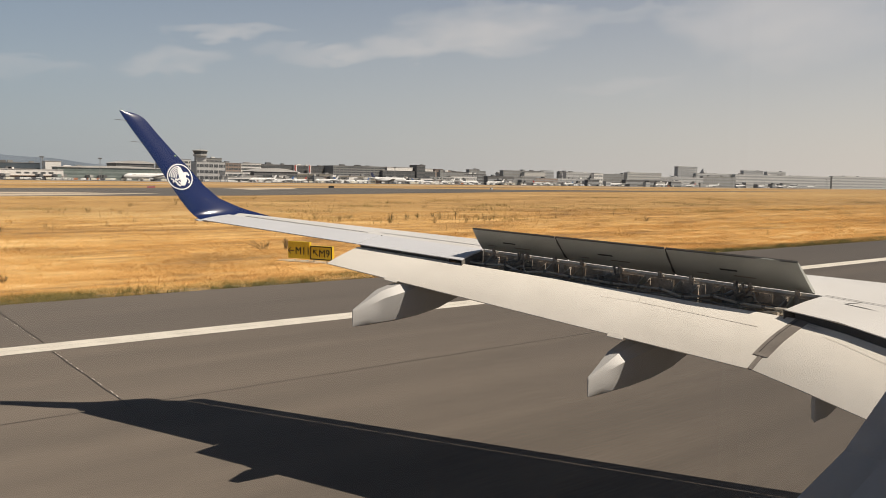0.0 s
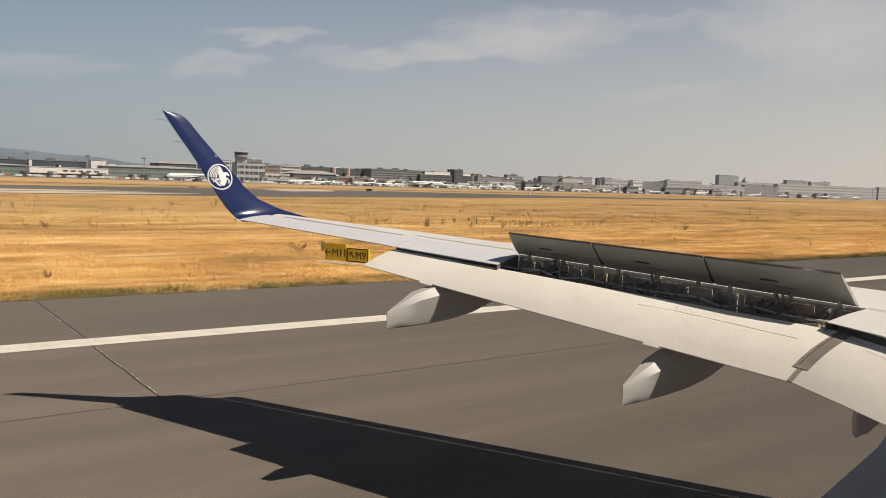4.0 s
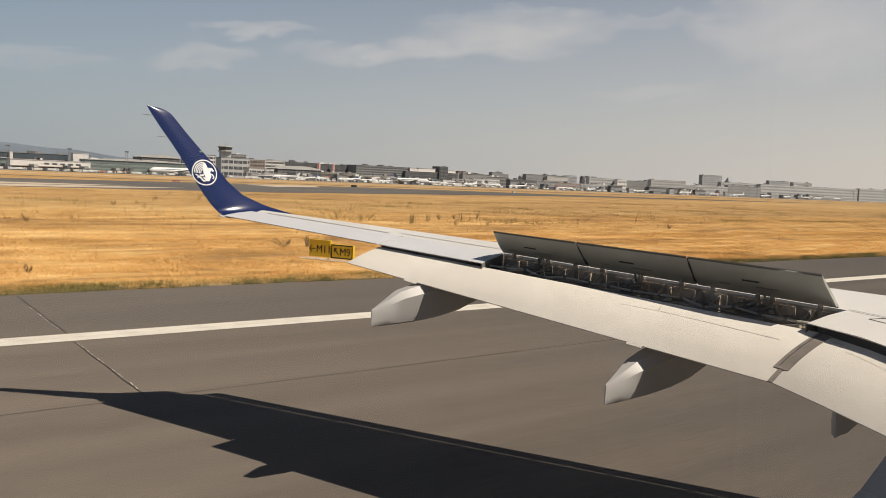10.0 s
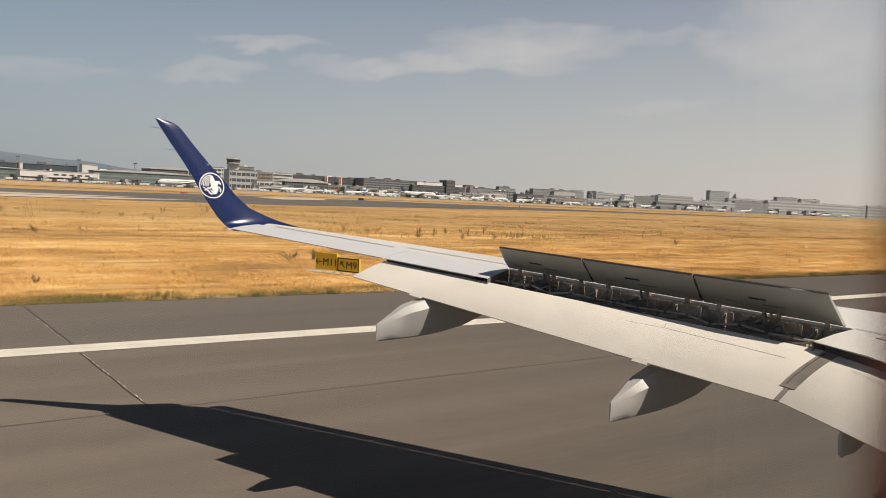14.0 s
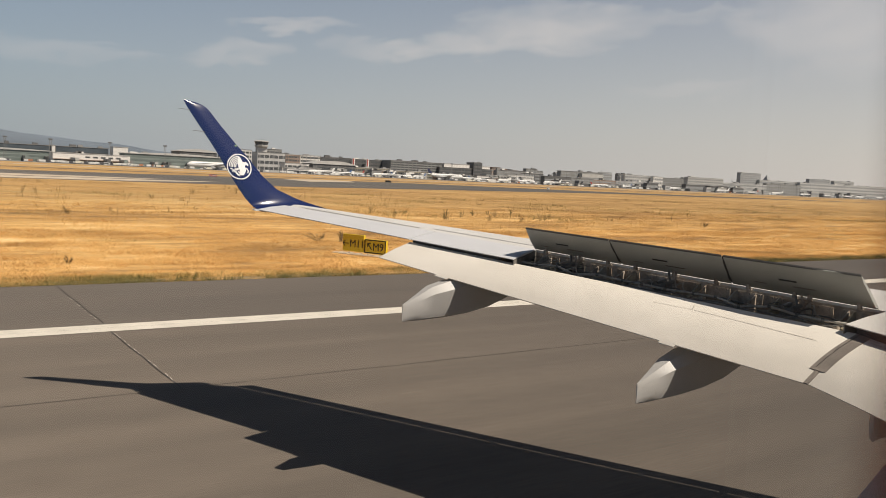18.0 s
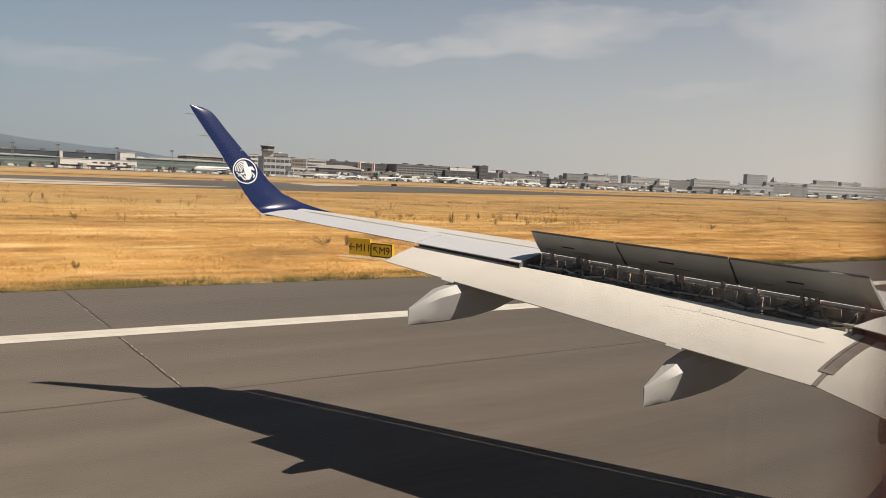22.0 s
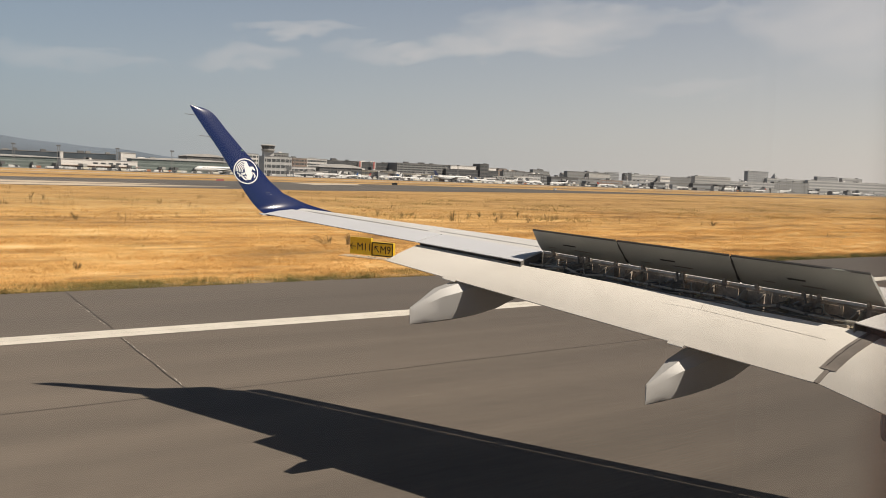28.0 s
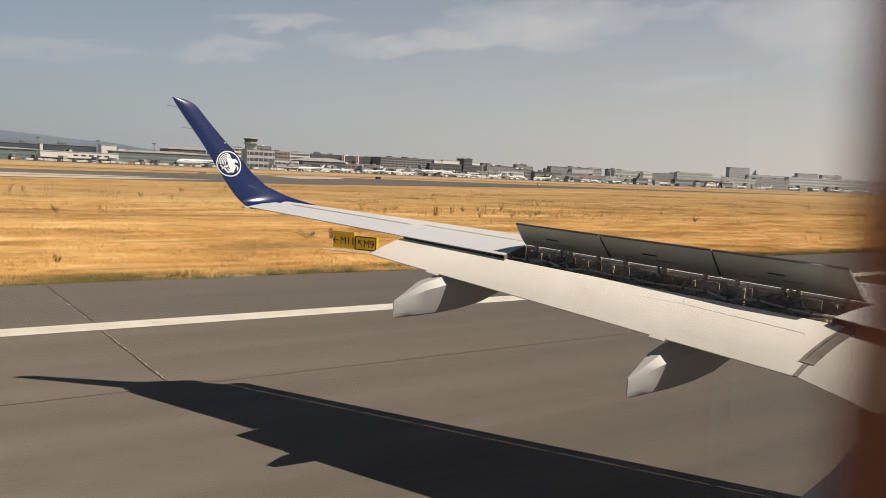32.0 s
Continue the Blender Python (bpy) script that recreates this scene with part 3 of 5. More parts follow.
bm = loft([[fixed_te(y) + Vector((0.075, 0, -0.012)), fixed_te(y) + Vector((0.06, 0, -0.012)), fixed_te(y) + Vector((0.06, 0, -0.16)), fixed_te(y) + Vector((0.075, 0, -0.16))] for y in (8.15, 8.6, 9.2, 9.46)])
part("cove_panel", bm, DARKSEAL, WING, "dark cove panel behind the flap gap")
bm = loft([[fixed_te(y) + Vector((0.05, 0, lift)), fixed_te(y) + Vector((0.035, 0, lift)), fixed_te(y) + Vector((0.035, 0, -0.12)), fixed_te(y) + Vector((0.05, 0, -0.12))] for y, lift in ((-0.4, 0.034), (1.0, 0.034), (2.5, 0.034), (3.6, 0.03), (4.26, -0.014))])
part("cove_panel", bm, DARKSEAL, WING, "dark cove panel behind the flap gap")
# end ribs in the dark cable grey: the bay's shade put into their colour
for y in (4.3, 8.135):
    h, e = hinge(y), fixed_te(y - 0.22 if y > 5 else y + 0.05)
    bm = loft([[h + Vector((0, s, -0.01)), e + Vector((0, s, -0.008)), e + Vector((0, s, -0.1)), h + Vector((0, s, -0.3))] for s in (-0.006, 0.006)])
    part("bay_end_rib", bm, CABLE, WING)
rng = random.Random(4)


def bay(y, f, dz):
    h, e = hinge(y), fixed_te(y)
    return Vector((h.x + (e.x - h.x) * f, y, h.z + (e.z - 0.03 - h.z) * f + dz))


for k in range(8):
    y = 4.6 + k * 0.46 + 0.1 * math.sin(k * 3)
    w = Vector((0, 0.011, 0))
    q = [bay(y, 0.03, -0.06), bay(y, 0.08, -0.08), bay(y, 0.55, -0.16), bay(y, 0.55, -0.20), bay(y, 0.03, -0.25)]
    part("bay_rib", loft([[p - w for p in q], [p + w for p in q]]), BAY, WING)
# the long supply pipe by the lip, in short straight lengths with dark couplings
run = [bay(4.37 + 3.71 * k / 14, 0.60 + 0.07 * math.sin(k * 1.9) + 0.02 * math.sin(k * 0.7), -0.06 + 0.02 * math.sin(k * 2.7)) for k in range(15)]
for a, b in zip(run, run[1:]):
    part("pipe", tube(bmesh.new(), [a.lerp(b, 0.03), b.lerp(a, 0.03)], 0.014, 8), PIPE, WING)
    d = (b - a).normalized() * 0.018
    part("coupling", tube(bmesh.new(), [b - d, b + d], 0.019, 8), CABLE, WING)
for f, dz, r, m in ((0.24, -0.13, 0.010, CABLE), (0.42, -0.15, 0.009, PIPE), (0.76, -0.07, 0.008, CABLE)):
    pts = [bay(4.30 + 3.8 * k / 44, f + 0.04 * math.sin(k * 0.9 + f * 30) + 0.02 * math.sin(k * 2.1), dz + 0.012 * math.sin(k * 1.3)) for k in range(45)]
    part("cable", tube(bmesh.new(), pts, r, 5), m, WING)
# brown access panels on the spar, with small dark fasteners
for k in range(11):
    y0, y1 = 4.40 + k * 0.34, 4.40 + k * 0.34 + 0.27
    o = -0.012
    q = [[hinge(y) + Vector((o + e, 0, z)) for e, z in ((0, -0.055), (-0.008, -0.055), (-0.008, -0.2), (0, -0.2))] for y in (y0, y1)]
    panel = part("access_panel", loft(q), BAYPANEL if k % 3 else BAY, WING, "brown primed panel on the spar")
    for y in (y0 + 0.03, (y0 + y1) / 2, y1 - 0.03):
        p = hinge(y) + Vector((o - 0.008, 0, -0.07))
        part("fastener", boxed(p.x - 0.006, p.x, p.y - 0.008, p.y + 0.008, p.z - 0.008, p.z + 0.008), CABLE, panel)
# upright pale brackets from floor to spar
for k in range(10):
    y = 4.52 + k * 0.375 + 0.05 * math.sin(k * 2.2)
    w = Vector((0, 0.009, 0))
    q = [bay(y, 0.10, -0.03), bay(y, 0.16, -0.035), bay(y, 0.50, -0.15), bay(y, 0.36, -0.19), bay(y, 0.08, -0.2)]
    part("bracket", loft([[p - w for p in q], [p + w for p in q]]), PIPE if k % 2 else BRASS, WING)
# dark actuator units with looping hoses at the middle of each spoiler
for ym in (5.03, 6.35, 7.55):
    p = bay(ym, 0.38, -0.09)
    unit = part("actuator_unit", boxed(p.x - 0.07, p.x + 0.06, p.y - 0.09, p.y + 0.09, p.z - 0.05, p.z + 0.035, bevel=0.015), CABLE, WING, "dark hydraulic actuator unit")
    for s_ in (-1, 1):
        q = p + Vector((0.0, s_ * 0.06, 0.03))
        part("barrel", tube(bmesh.new(), [q + Vector((-0.06, 0, 0.0)), q + Vector((0.09, 0, 0.03))], 0.026, 10), STEEL if s_ > 0 else CABLE, unit)
        part("fitting", tube(bmesh.new(), [q + Vector((-0.075, 0, -0.004)), q + Vector((-0.05, 0, 0.001))], 0.034, 6), CABLE, unit)
    for k in range(6):
        s_ = -1 if k % 2 else 1
        l, h = rng.uniform(0.15, 0.42), rng.uniform(0.01, 0.05)
        f0 = rng.uniform(0.28, 0.62)
        pts = [bay(ym + s_ * (0.06 + l * t / 7), f0 + 0.12 * math.sin(t * 0.8 + k), -0.10 + h * math.sin(math.pi * t / 7) * 1.5) for t in range(8)]
        part("hose", tube(bmesh.new(), pts, rng.uniform(0.005, 0.009), 5), rng.choice((CABLE, PIPE)), WING)
# thin wires strung along the outer end
for k in range(9):
    z = -0.06 - 0.016 * k
    part("wire", tube(bmesh.new(), [bay(7.35 + 0.74 * t / 8, 0.16 + 0.035 * k, z + 0.006 * math.sin(t * 2.0 + k)) for t in range(9)], 0.0035, 4), PIPE if k % 2 else CABLE, WING)
for k in range(26):
    y = rng.uniform(4.45, 8.0)
    p = bay(y, rng.uniform(0.2, 0.7), -0.15)
    s3 = [rng.uniform(0.012, 0.04) for _ in range(3)]
    part("fitting", boxed(p.x - s3[0], p.x + s3[0], p.y - s3[1], p.y + s3[1], p.z - s3[2] * 0.7, p.z + s3[2] * 0.7, bevel=0.006), rng.choice((BAY, BRASS, CABLE)), WING)

# ---- flaps


def flap_te(y):
    if y > 4.3:
        return Vector((5.46 + 0.355 * (9.5 - y), y, 2.612 - 0.1445 * (9.5 - y)))
    return Vector((7.306, y, 1.861 - 0.223 * (4.3 - y)))


def flap_top(y, f, lift=0.0):
    """The flap's upper skin: f is 0 at the trailing edge and 1 under the fixed lip."""
    a, b = flap_te(y), fixed_te(y) + Vector((0.05, 0, -0.048 - 0.006 * (9.5 - y) + 0.034 * min(1.0, max(0.0, (4.29 - y) / 0.5))))
    return a.lerp(b, f) + Vector((-0.25, 0, 0.97)) * (0.065 * ((0.3 + 0.7 * min(1.0, (9.5 - y) / 1.1)) if y > 4.3 else 1.0) * (b - a).length * math.sin(math.pi * min(f, 1.0) ** 0.9) + lift)


def joint_y(f):
    """The slanted line on which the two flaps meet."""
    return 4.37 - 0.19 * f


def flap_section(y, slant=0.0):
    fs = (0.0, 0.12, 0.25, 0.4, 0.55, 0.7, 0.85, 1.0)
    top = [flap_top(y + slant * (joint_y(f) - 4.31), f) for f in fs]
    yn = y + slant * (joint_y(1.0) - 4.31)
    nose = fixed_te(yn) + Vector((0.05, 0, -0.048 - 0.006 * (9.5 - yn) + 0.034 * min(1.0, max(0.0, (4.29 - yn) / 0.5))))
    rest = [nose + Vector((0.12, 0, -0.03)), nose + Vector((0.18, 0, -0.09)), nose + Vector((0.12, 0, -0.16)), top[0].lerp(nose, 0.5) + Vector((0.03, 0, -0.05)), top[0] + Vector((0.004, 0, -0.01))]
    return top + rest


out_flap = part("flap", loft([flap_section(4.335 + (9.49 - 4.335) * k / 16, max(0.0, 1 - k / 4)) for k in range(17)]), FLAPPAINT, WING, "lowered cream-white outboard flap with grime and scuffs", smooth=True)
in_flap = part("flap", loft([flap_section(-0.4 + (4.285 + 0.4) * k / 10, max(0.0, (k - 7) / 3)) for k in range(11)]), FLAPPAINT, WING, "lowered cream-white inboard flap", smooth=True)
# grey seal strip over the flap joint, and scuffs
rows_ = [[flap_top(joint_y(f) + s, f, 0.006) for s in (-0.07, 0.07)] for f in (0.2, 0.35, 0.5, 0.65, 0.8, 0.92, 1.0)]
bm = loft([[r[0] - Vector((0, 0, 0.02)), r[0], r[1], r[1] - Vector((0, 0, 0.02))] for r in rows_])
strip = part("joint_seal", bm, SEAL, WING, "brown-grey rubber strip over the joint of the flaps")
seam("seal_groove", [flap_top(joint_y(f) + 0.03, f, 0.009) for f in (0.24, 0.4, 0.6, 0.8, 0.97)], 0.012, DARKSEAL, strip)
bm = bmesh.new()
loft([[flap_top(joint_y(f) - 0.018 + s, f, 0.003) + Vector((0, 0, o)) for s, o in ((0, -0.01), (0, 0.002), (0.036, 0.002), (0.036, -0.01))] for f in (0.0, 0.1, 0.21)], bm=bm)
part("joint_tail", bm, SEAL, WING)
SCUFF = material("flap_grime", (0.36, 0.33, 0.29), 0.6, vary=0.2, scale=9, fine=50, second=(0.52, 0.48, 0.43))
for y0, y1, f0, f1, w in ((6.1, 5.7, 0.70, 0.73, 0.004), (5.70, 5.73, 0.73, 0.86, 0.004), (5.68, 4.5, 0.73, 0.67, 0.005), (3.9, 3.2, 0.80, 0.72, 0.004)):
    seam("scuff", [flap_top(y0 + (y1 - y0) * k / 8, f0 + (f1 - f0) * k / 8, 0.003) for k in range(9)], w, SCUFF, out_flap if y0 > 4.3 else in_flap)
for k, f in ((0, 0.94), (1, 0.89)):
    seam("stencil_bar", [flap_top(4.12 - 0.02 * k, f, 0.003), flap_top(3.99 - 0.02 * k, f, 0.003)], 0.011, DARKSEAL, in_flap)
for ya, yb in ((8.40, 8.58), (5.60, 5.76)):
    rows = []
    for y in (ya, (ya + yb) / 2, yb):
        p, d = flap_te(y), (flap_te(y) - flap_top(y, 0.25)).normalized()
        rows.append([p - d * 0.03 + Vector((0, 0, 0.006)), p + d * 0.028, p + d * 0.028 - Vector((0, 0, 0.008)), p - d * 0.03 - Vector((0, 0, 0.006))])
    part("flap_tab", loft(rows), FLAPPAINT, out_flap)
# ---- flap track fairings


def fairing(x, y, z, long, high, wide, drop):
    """A boat-shaped fairing: a knife edge behind, deepest a third ahead, closing under the wing."""
    secs = []
    for s, w, top, bot in ((0.0, 0.05, 0.50, 0.0), (0.02, 0.12, 0.54, -0.01), (0.10, 0.40, 0.74, -0.015), (0.20, 0.78, 1.0, -0.01), (0.32, 0.96, 1.18, 0.0), (0.5, 1.0, 1.35, 0.06),
                           (0.68, 0.96, 1.5, 0.2), (0.85, 0.78, 1.62, 0.46), (0.97, 0.4, 1.68, 0.8), (1.0, 0.1, 1.7, 1.2)):
        hw = wide / 2 * w
        xs_ = x + long * s
        zt, zb = z + high * top, z + high * bot + drop * s
        te, fx = flap_te(y), fixed_te(y)
        if xs_ > te.x - 0.15:
            zt = min(zt, te.z + (fx.z - te.z) * (xs_ - te.x) / (fx.x - te.x) - 0.05)
        zb = min(zb, zt - 0.03)
        tall = zt - zb
        secs.append([(xs_, y + hw * a, zb + tall * c) for a, c in ((-0.64, 0.28), (-0.36, 0.06), (0, 0), (0.36, 0.06), (0.64, 0.28), (1.0, 0.8), (0.5, 1.0), (-0.5, 1.0), (-1.0, 0.8))])
    ob = part("flap_fairing", loft(secs), FAIRING, WING, "boat-shaped light grey flap track fairing", smooth=True)
    return ob


fairing(5.21, 8.44, 1.93, 1.95, 0.42, 0.34, 0.04)
fairing(6.41, 5.70, 1.443, 1.98, 0.427, 0.366, 0.04)
# the inner fairing only shows its dark tail below the flap
part("flap_fairing", loft([[(x, 3.87 - w, z1 * 0.4 + z0 * 0.6), (x, 3.87 - w * 0.7, z0 + 0.03), (x, 3.87, z0), (x, 3.87 + w * 0.7, z0 + 0.03), (x, 3.87 + w, z1 * 0.4 + z0 * 0.6), (x, 3.87 + w * 0.6, z1), (x, 3.87 - w * 0.6, z1)]
                           for x, w, z0, z1 in ((7.60, 0.02, 1.44, 1.60), (7.63, 0.045, 1.385, 1.78), (7.76, 0.08, 1.40, 1.90), (7.98, 0.11, 1.50, 2.02), (8.28, 0.12, 1.66, 2.12), (8.56, 0.1, 1.84, 2.14), (8.74, 0.03, 2.02, 2.14))]),
     FAIRING, WING, "boat-shaped light grey flap track fairing", smooth=True)

# ---- winglet
PROFILE = [(3.06, 4.93, 6.26, 12.36, 0.030), (3.10, 4.90, 6.17, 12.47, 0.045), (3.13, 4.869, 6.10, 12.535, 0.05), (3.17, 4.835, 5.96, 12.573, 0.0485), (3.22, 4.796, 5.786, 12.601, 0.046), (3.27, 4.755, 5.644, 12.619, 0.0435), (3.415, 4.664, 5.314, 12.66, 0.04),
           (3.62, 4.548, 5.09, 12.718, 0.036), (3.765, 4.466, 4.98, 12.758, 0.034), (3.90, 4.40, 4.874, 12.795, 0.031), (4.15, 4.256, 4.66, 12.87, 0.027), (4.41, 4.09, 4.45, 12.94, 0.022),
           (4.607, 3.972, 4.305, 12.994, 0.018), (4.672, 3.935, 4.249, 13.012, 0.016), (4.715, 3.914, 4.18, 13.024, 0.012), (4.745, 3.899, 4.09, 13.032, 0.009), (4.772, 3.885, 3.94, 13.04, 0.004)]


def winglet_face(z, u):
    """A point of the inner face: u is 0 at the trailing and 1 at the leading edge."""
    for a, b in zip(PROFILE, PROFILE[1:]):
        if a[0] <= z <= b[0]:
            t = (z - a[0]) / (b[0] - a[0])
            x0, x1, y, th = (a[i] + (b[i] - a[i]) * t for i in (1, 2, 3, 4))
            return Vector((x0 + (x1 - x0) * u, y - th * math.sin(math.pi * min(max(u, 0.03), 0.97) ** 0.75) - 0.002, z))
    return Vector((0, 0, 0))


secs = []
for z, x0, x1, y, th in PROFILE:
    us = [0, 0.08, 0.22, 0.42, 0.62, 0.8, 0.92, 0.98, 1.0]
    inner = [(x0 + (x1 - x0) * u, y - th * math.sin(math.pi * u ** 0.75), z) for u in us]
    outer = [(x0 + (x1 - x0) * u, y + th * math.sin(math.pi * u ** 0.75), z) for u in us[-2:0:-1]]
    secs.append(inner + outer)
winglet = part("winglet", loft(secs), NAVY, WING, "glossy navy winglet with a white round emblem", smooth=True)
bm = loft([[(4.855, 12.40, 3.085), (4.855, 12.56, 3.10), (4.855, 12.56, 3.085), (4.855, 12.40, 3.068)], [(5.12, 12.42, 3.093), (5.12, 12.57, 3.106), (5.12, 12.57, 3.07), (5.12, 12.42, 3.06)]])
part("tip_light", bm, DECAL, WING, "white tail light housing at the wing tip")
# emblem: ring and plain white shapes laid on the face
C = (4.70, 3.762)


def on_face(px, pz):
    """A place on the winglet's inner face at x, z, a hair proud of it."""
    z = C[1] + pz
    for a, b in zip(PROFILE, PROFILE[1:]):
        if a[0] <= z <= b[0]:
            t = (z - a[0]) / (b[0] - a[0])
            x0, x1 = a[1] + (b[1] - a[1]) * t, a[2] + (b[2] - a[2]) * t
            return winglet_face(z, min(max((C[0] + px - x0) / (x1 - x0), 0), 1)) - Vector((0, 0.004, 0))
    return Vector((C[0] + px, 12.7, z))


def face_strip(line, width):
    bm = bmesh.new()
    rows = []
    for i, (x, z) in enumerate(line):
        (xa, za), (xb, zb) = line[max(i - 1, 0)], line[min(i + 1, len(line) - 1)]
        d = Vector((xb - xa, zb - za)).normalized()
        w = width(i / (len(line) - 1)) if callable(width) else width
        n = Vector((-d.y, d.x)) * w / 2
        rows.append([bm.verts.new(on_face(x + n.x, z + n.y)), bm.verts.new(on_face(x - n.x, z - n.y))])
    for a, b in zip(rows, rows[1:]):
        bm.faces.new((a[0], a[1], b[1], b[0]))
    bmesh.ops.recalc_face_normals(bm, faces=bm.faces)
    return bm


def arc(cx, cz, r, a0, a1, n=24, squash=1.0):
    return [(cx + r * math.cos(radians(a0 + (a1 - a0) * k / n)), cz + r * squash * math.sin(radians(a0 + (a1 - a0) * k / n))) for k in range(n + 1)]


emblem = part("emblem_ring", face_strip(arc(0, 0, 0.196, 0, 360, 48), 0.018), DECAL, winglet, "white ring")
for r in (0.06, 0.085, 0.11, 0.135, 0.16):
    part("emblem_arc", face_strip(arc(-0.005, 0.0, r, 88, 200 - r * 120, 16), 0.015), DECAL, winglet)
part("emblem_shape", face_strip([(0.005, 0.155), (0.012, 0.08), (0.03, 0.0), (0.05, -0.06), (0.03, -0.11), (-0.01, -0.12)], lambda t: 0.035 + 0.075 * math.sin(math.pi * t)), DECAL, winglet)
part("emblem_shape", face_strip([(0.05, 0.0), (0.09, 0.055), (0.115, 0.06), (0.15, 0.02)], lambda t: 0.07 - 0.045 * t), DECAL, winglet)
part("emblem_shape", face_strip([(0.08, -0.02), (0.12, -0.03), (0.145, -0.07), (0.12, -0.1)], 0.022), DECAL, winglet)
part("emblem_shape", face_strip([(-0.02, -0.03), (-0.055, -0.05), (-0.085, -0.035)], 0.03), DECAL, winglet)
part("emblem_shape", face_strip([(-0.10, -0.06), (-0.07, -0.085), (-0.045, -0.12), (-0.01, -0.145)], 0.026), DECAL, winglet)
part("emblem_shape", face_strip([(-0.035, -0.075), (-0.01, -0.095), (0.02, -0.09)], 0.022), DECAL, winglet)
part("emblem_shape", face_strip([(-0.15, -0.03), (-0.11, -0.05), (-0.12, -0.09)], 0.02), DECAL, winglet)
part("flag_decal", face_strip([(-0.045, 0.33), (-0.01, 0.335)], 0.022), material("small_flag_decal", (0.25, 0.4, 0.25), 0.4), winglet, "tiny flag decal")
for x, z in ((0.30, -0.335), (0.33, -0.337), (0.36, -0.34), (0.31, -0.352), (0.41, -0.375), (0.38, -0.365)):
    part("rivet", face_strip([(x, z), (x + 0.005, z)], 0.005), STEEL, winglet)
# static wicks
for z, y in ((4.62, 13.0), (4.29, 12.92)):
    p = winglet_face(z, 0.0)
    part("static_wick", tube(bmesh.new(), [p + Vector((0.02, 0, 0)), p + Vector((-0.17, 0, 0.012))], 0.004, 5), CABLE, winglet)

# ------------------------------------------------------------------ cabin wall with the window
LINING = material("cabin_lining", (0.8, 0.79, 0.78), 0.6, vary=0.04, scale=6, fine=120)
# thin plastic that lets daylight through, added to brighten the dark cabin side
lining_nodes = LINING.node_tree.nodes
seep, lining_mix = lining_nodes.new("ShaderNodeBsdfTranslucent"), lining_nodes.new("ShaderNodeMixShader")
seep.inputs["Color"].default_value, lining_mix.inputs[0].default_value = (0.80, 0.84, 0.90, 1), 0.6
LINING.node_tree.links.new(lining_nodes["Principled BSDF"].outputs[0], lining_mix.inputs[1])
LINING.node_tree.links.new(seep.outputs[0], lining_mix.inputs[2])
LINING.node_tree.links.new(lining_mix.outputs[0], lining_nodes["Material Output"].inputs["Surface"])
SKIN = material("fuselage_paint", (0.78, 0.78, 0.77), 0.35, vary=0.02, scale=1.0)


def rounded(cx, cz, hw, hh, r, n=8):
    out = []
    for sx, sz, a in ((1, 1, 0), (-1, 1, 90), (-1, -1, 180), (1, -1, 270)):
        for k in range(n + 1):
            t = radians(a + 90 * k / n)
            out.append((cx + sx * (hw - r) + r * math.cos(t), cz + sz * (hh - r) + r * math.sin(t)))
    return out


# the wall panel: from an outer frame to the rounded opening, with a reveal
WIN = rounded(0.115, 4.148, 0.205, 0.21, 0.163)


def about(kx, kz, y):
    return [(0.115 + kx * (x - 0.115), y, 4.148 + kz * (z - 4.148)) for x, z in WIN]


rings = [about(3.4, 2.9, 0.115), about(1.0, 1.0, 0.12), about(1.0, 1.0, 0.10), about(1.12, 1.09, 0.066), about(1.3, 1.2, 0.05), about(3.4, 2.9, 0.045)]
tagged(part("wall_cabin", loft(rings, caps=False), LINING, smooth=False), "grey cabin wall lining round the window", "wall", kind="structure").matrix_basis = LEAN
# the barrel of the fuselage, left open where the wall panel stands
bm = bmesh.new()
NSEG = 72
xs = [-9.0, -7.0, -5.0, -3.0, -1.5, -0.42, 0.675, 1.5, 3.0, 5.0, 7.0, 9.0, 11.0, 13.0]
for r in (1.5, 1.43):
    grid = [[bm.verts.new((x, -1.38 + r * math.cos(2 * math.pi * k / NSEG), 3.83 + r * math.sin(2 * math.pi * k / NSEG))) for k in range(NSEG)] for x in xs]
    for i in range(len(xs) - 1):
        for k in range(NSEG):
            q = [grid[i][k], grid[i + 1][k], grid[i + 1][(k + 1) % NSEG], grid[i][(k + 1) % NSEG]]
            mid = sum((v.co for v in q), Vector()) / 4
            if not (-0.42 < mid.x < 0.675 and mid.y > -0.12 and abs(mid.z - 4.1) < 0.5):
                bm.faces.new(q if r > 1.45 else q[::-1])
    for row in (grid[0], grid[-1]):
        bm.faces.new(row)
tagged(part("wall_fuselage", bm, SKIN), "plain white fuselage barrel that closes the cabin", "wall", kind="structure").matrix_basis = LEAN
GLASS = bpy.data.materials.new("window_pane")
GLASS.use_nodes = True
gt = GLASS.node_tree
gt.nodes.clear()
clear, gloss, mixer, gout = (gt.nodes.new(k) for k in ("ShaderNodeBsdfTransparent", "ShaderNodeBsdfGlossy", "ShaderNodeMixShader", "ShaderNodeOutputMaterial"))
gloss.inputs["Roughness"].default_value, mixer.inputs[0].default_value = 0.02, 0.03
clear.inputs["Color"].default_value = (0.985, 0.975, 0.965, 1)
gt.links.new(clear.outputs[0], mixer.inputs[1])
gt.links.new(gloss.outputs[0], mixer.inputs[2])
gt.links.new(mixer.outputs[0], gout.inputs[0])
bm = bmesh.new()
slab_ring = [(x, z) for x, z in WIN]
loft([[(x, 0.108, z) for x, z in slab_ring], [(x, 0.112, z) for x, z in slab_ring]], bm=bm)
pane = tagged(part("window_1", bm, GLASS), "clear cabin window pane", "window", kind="structure")
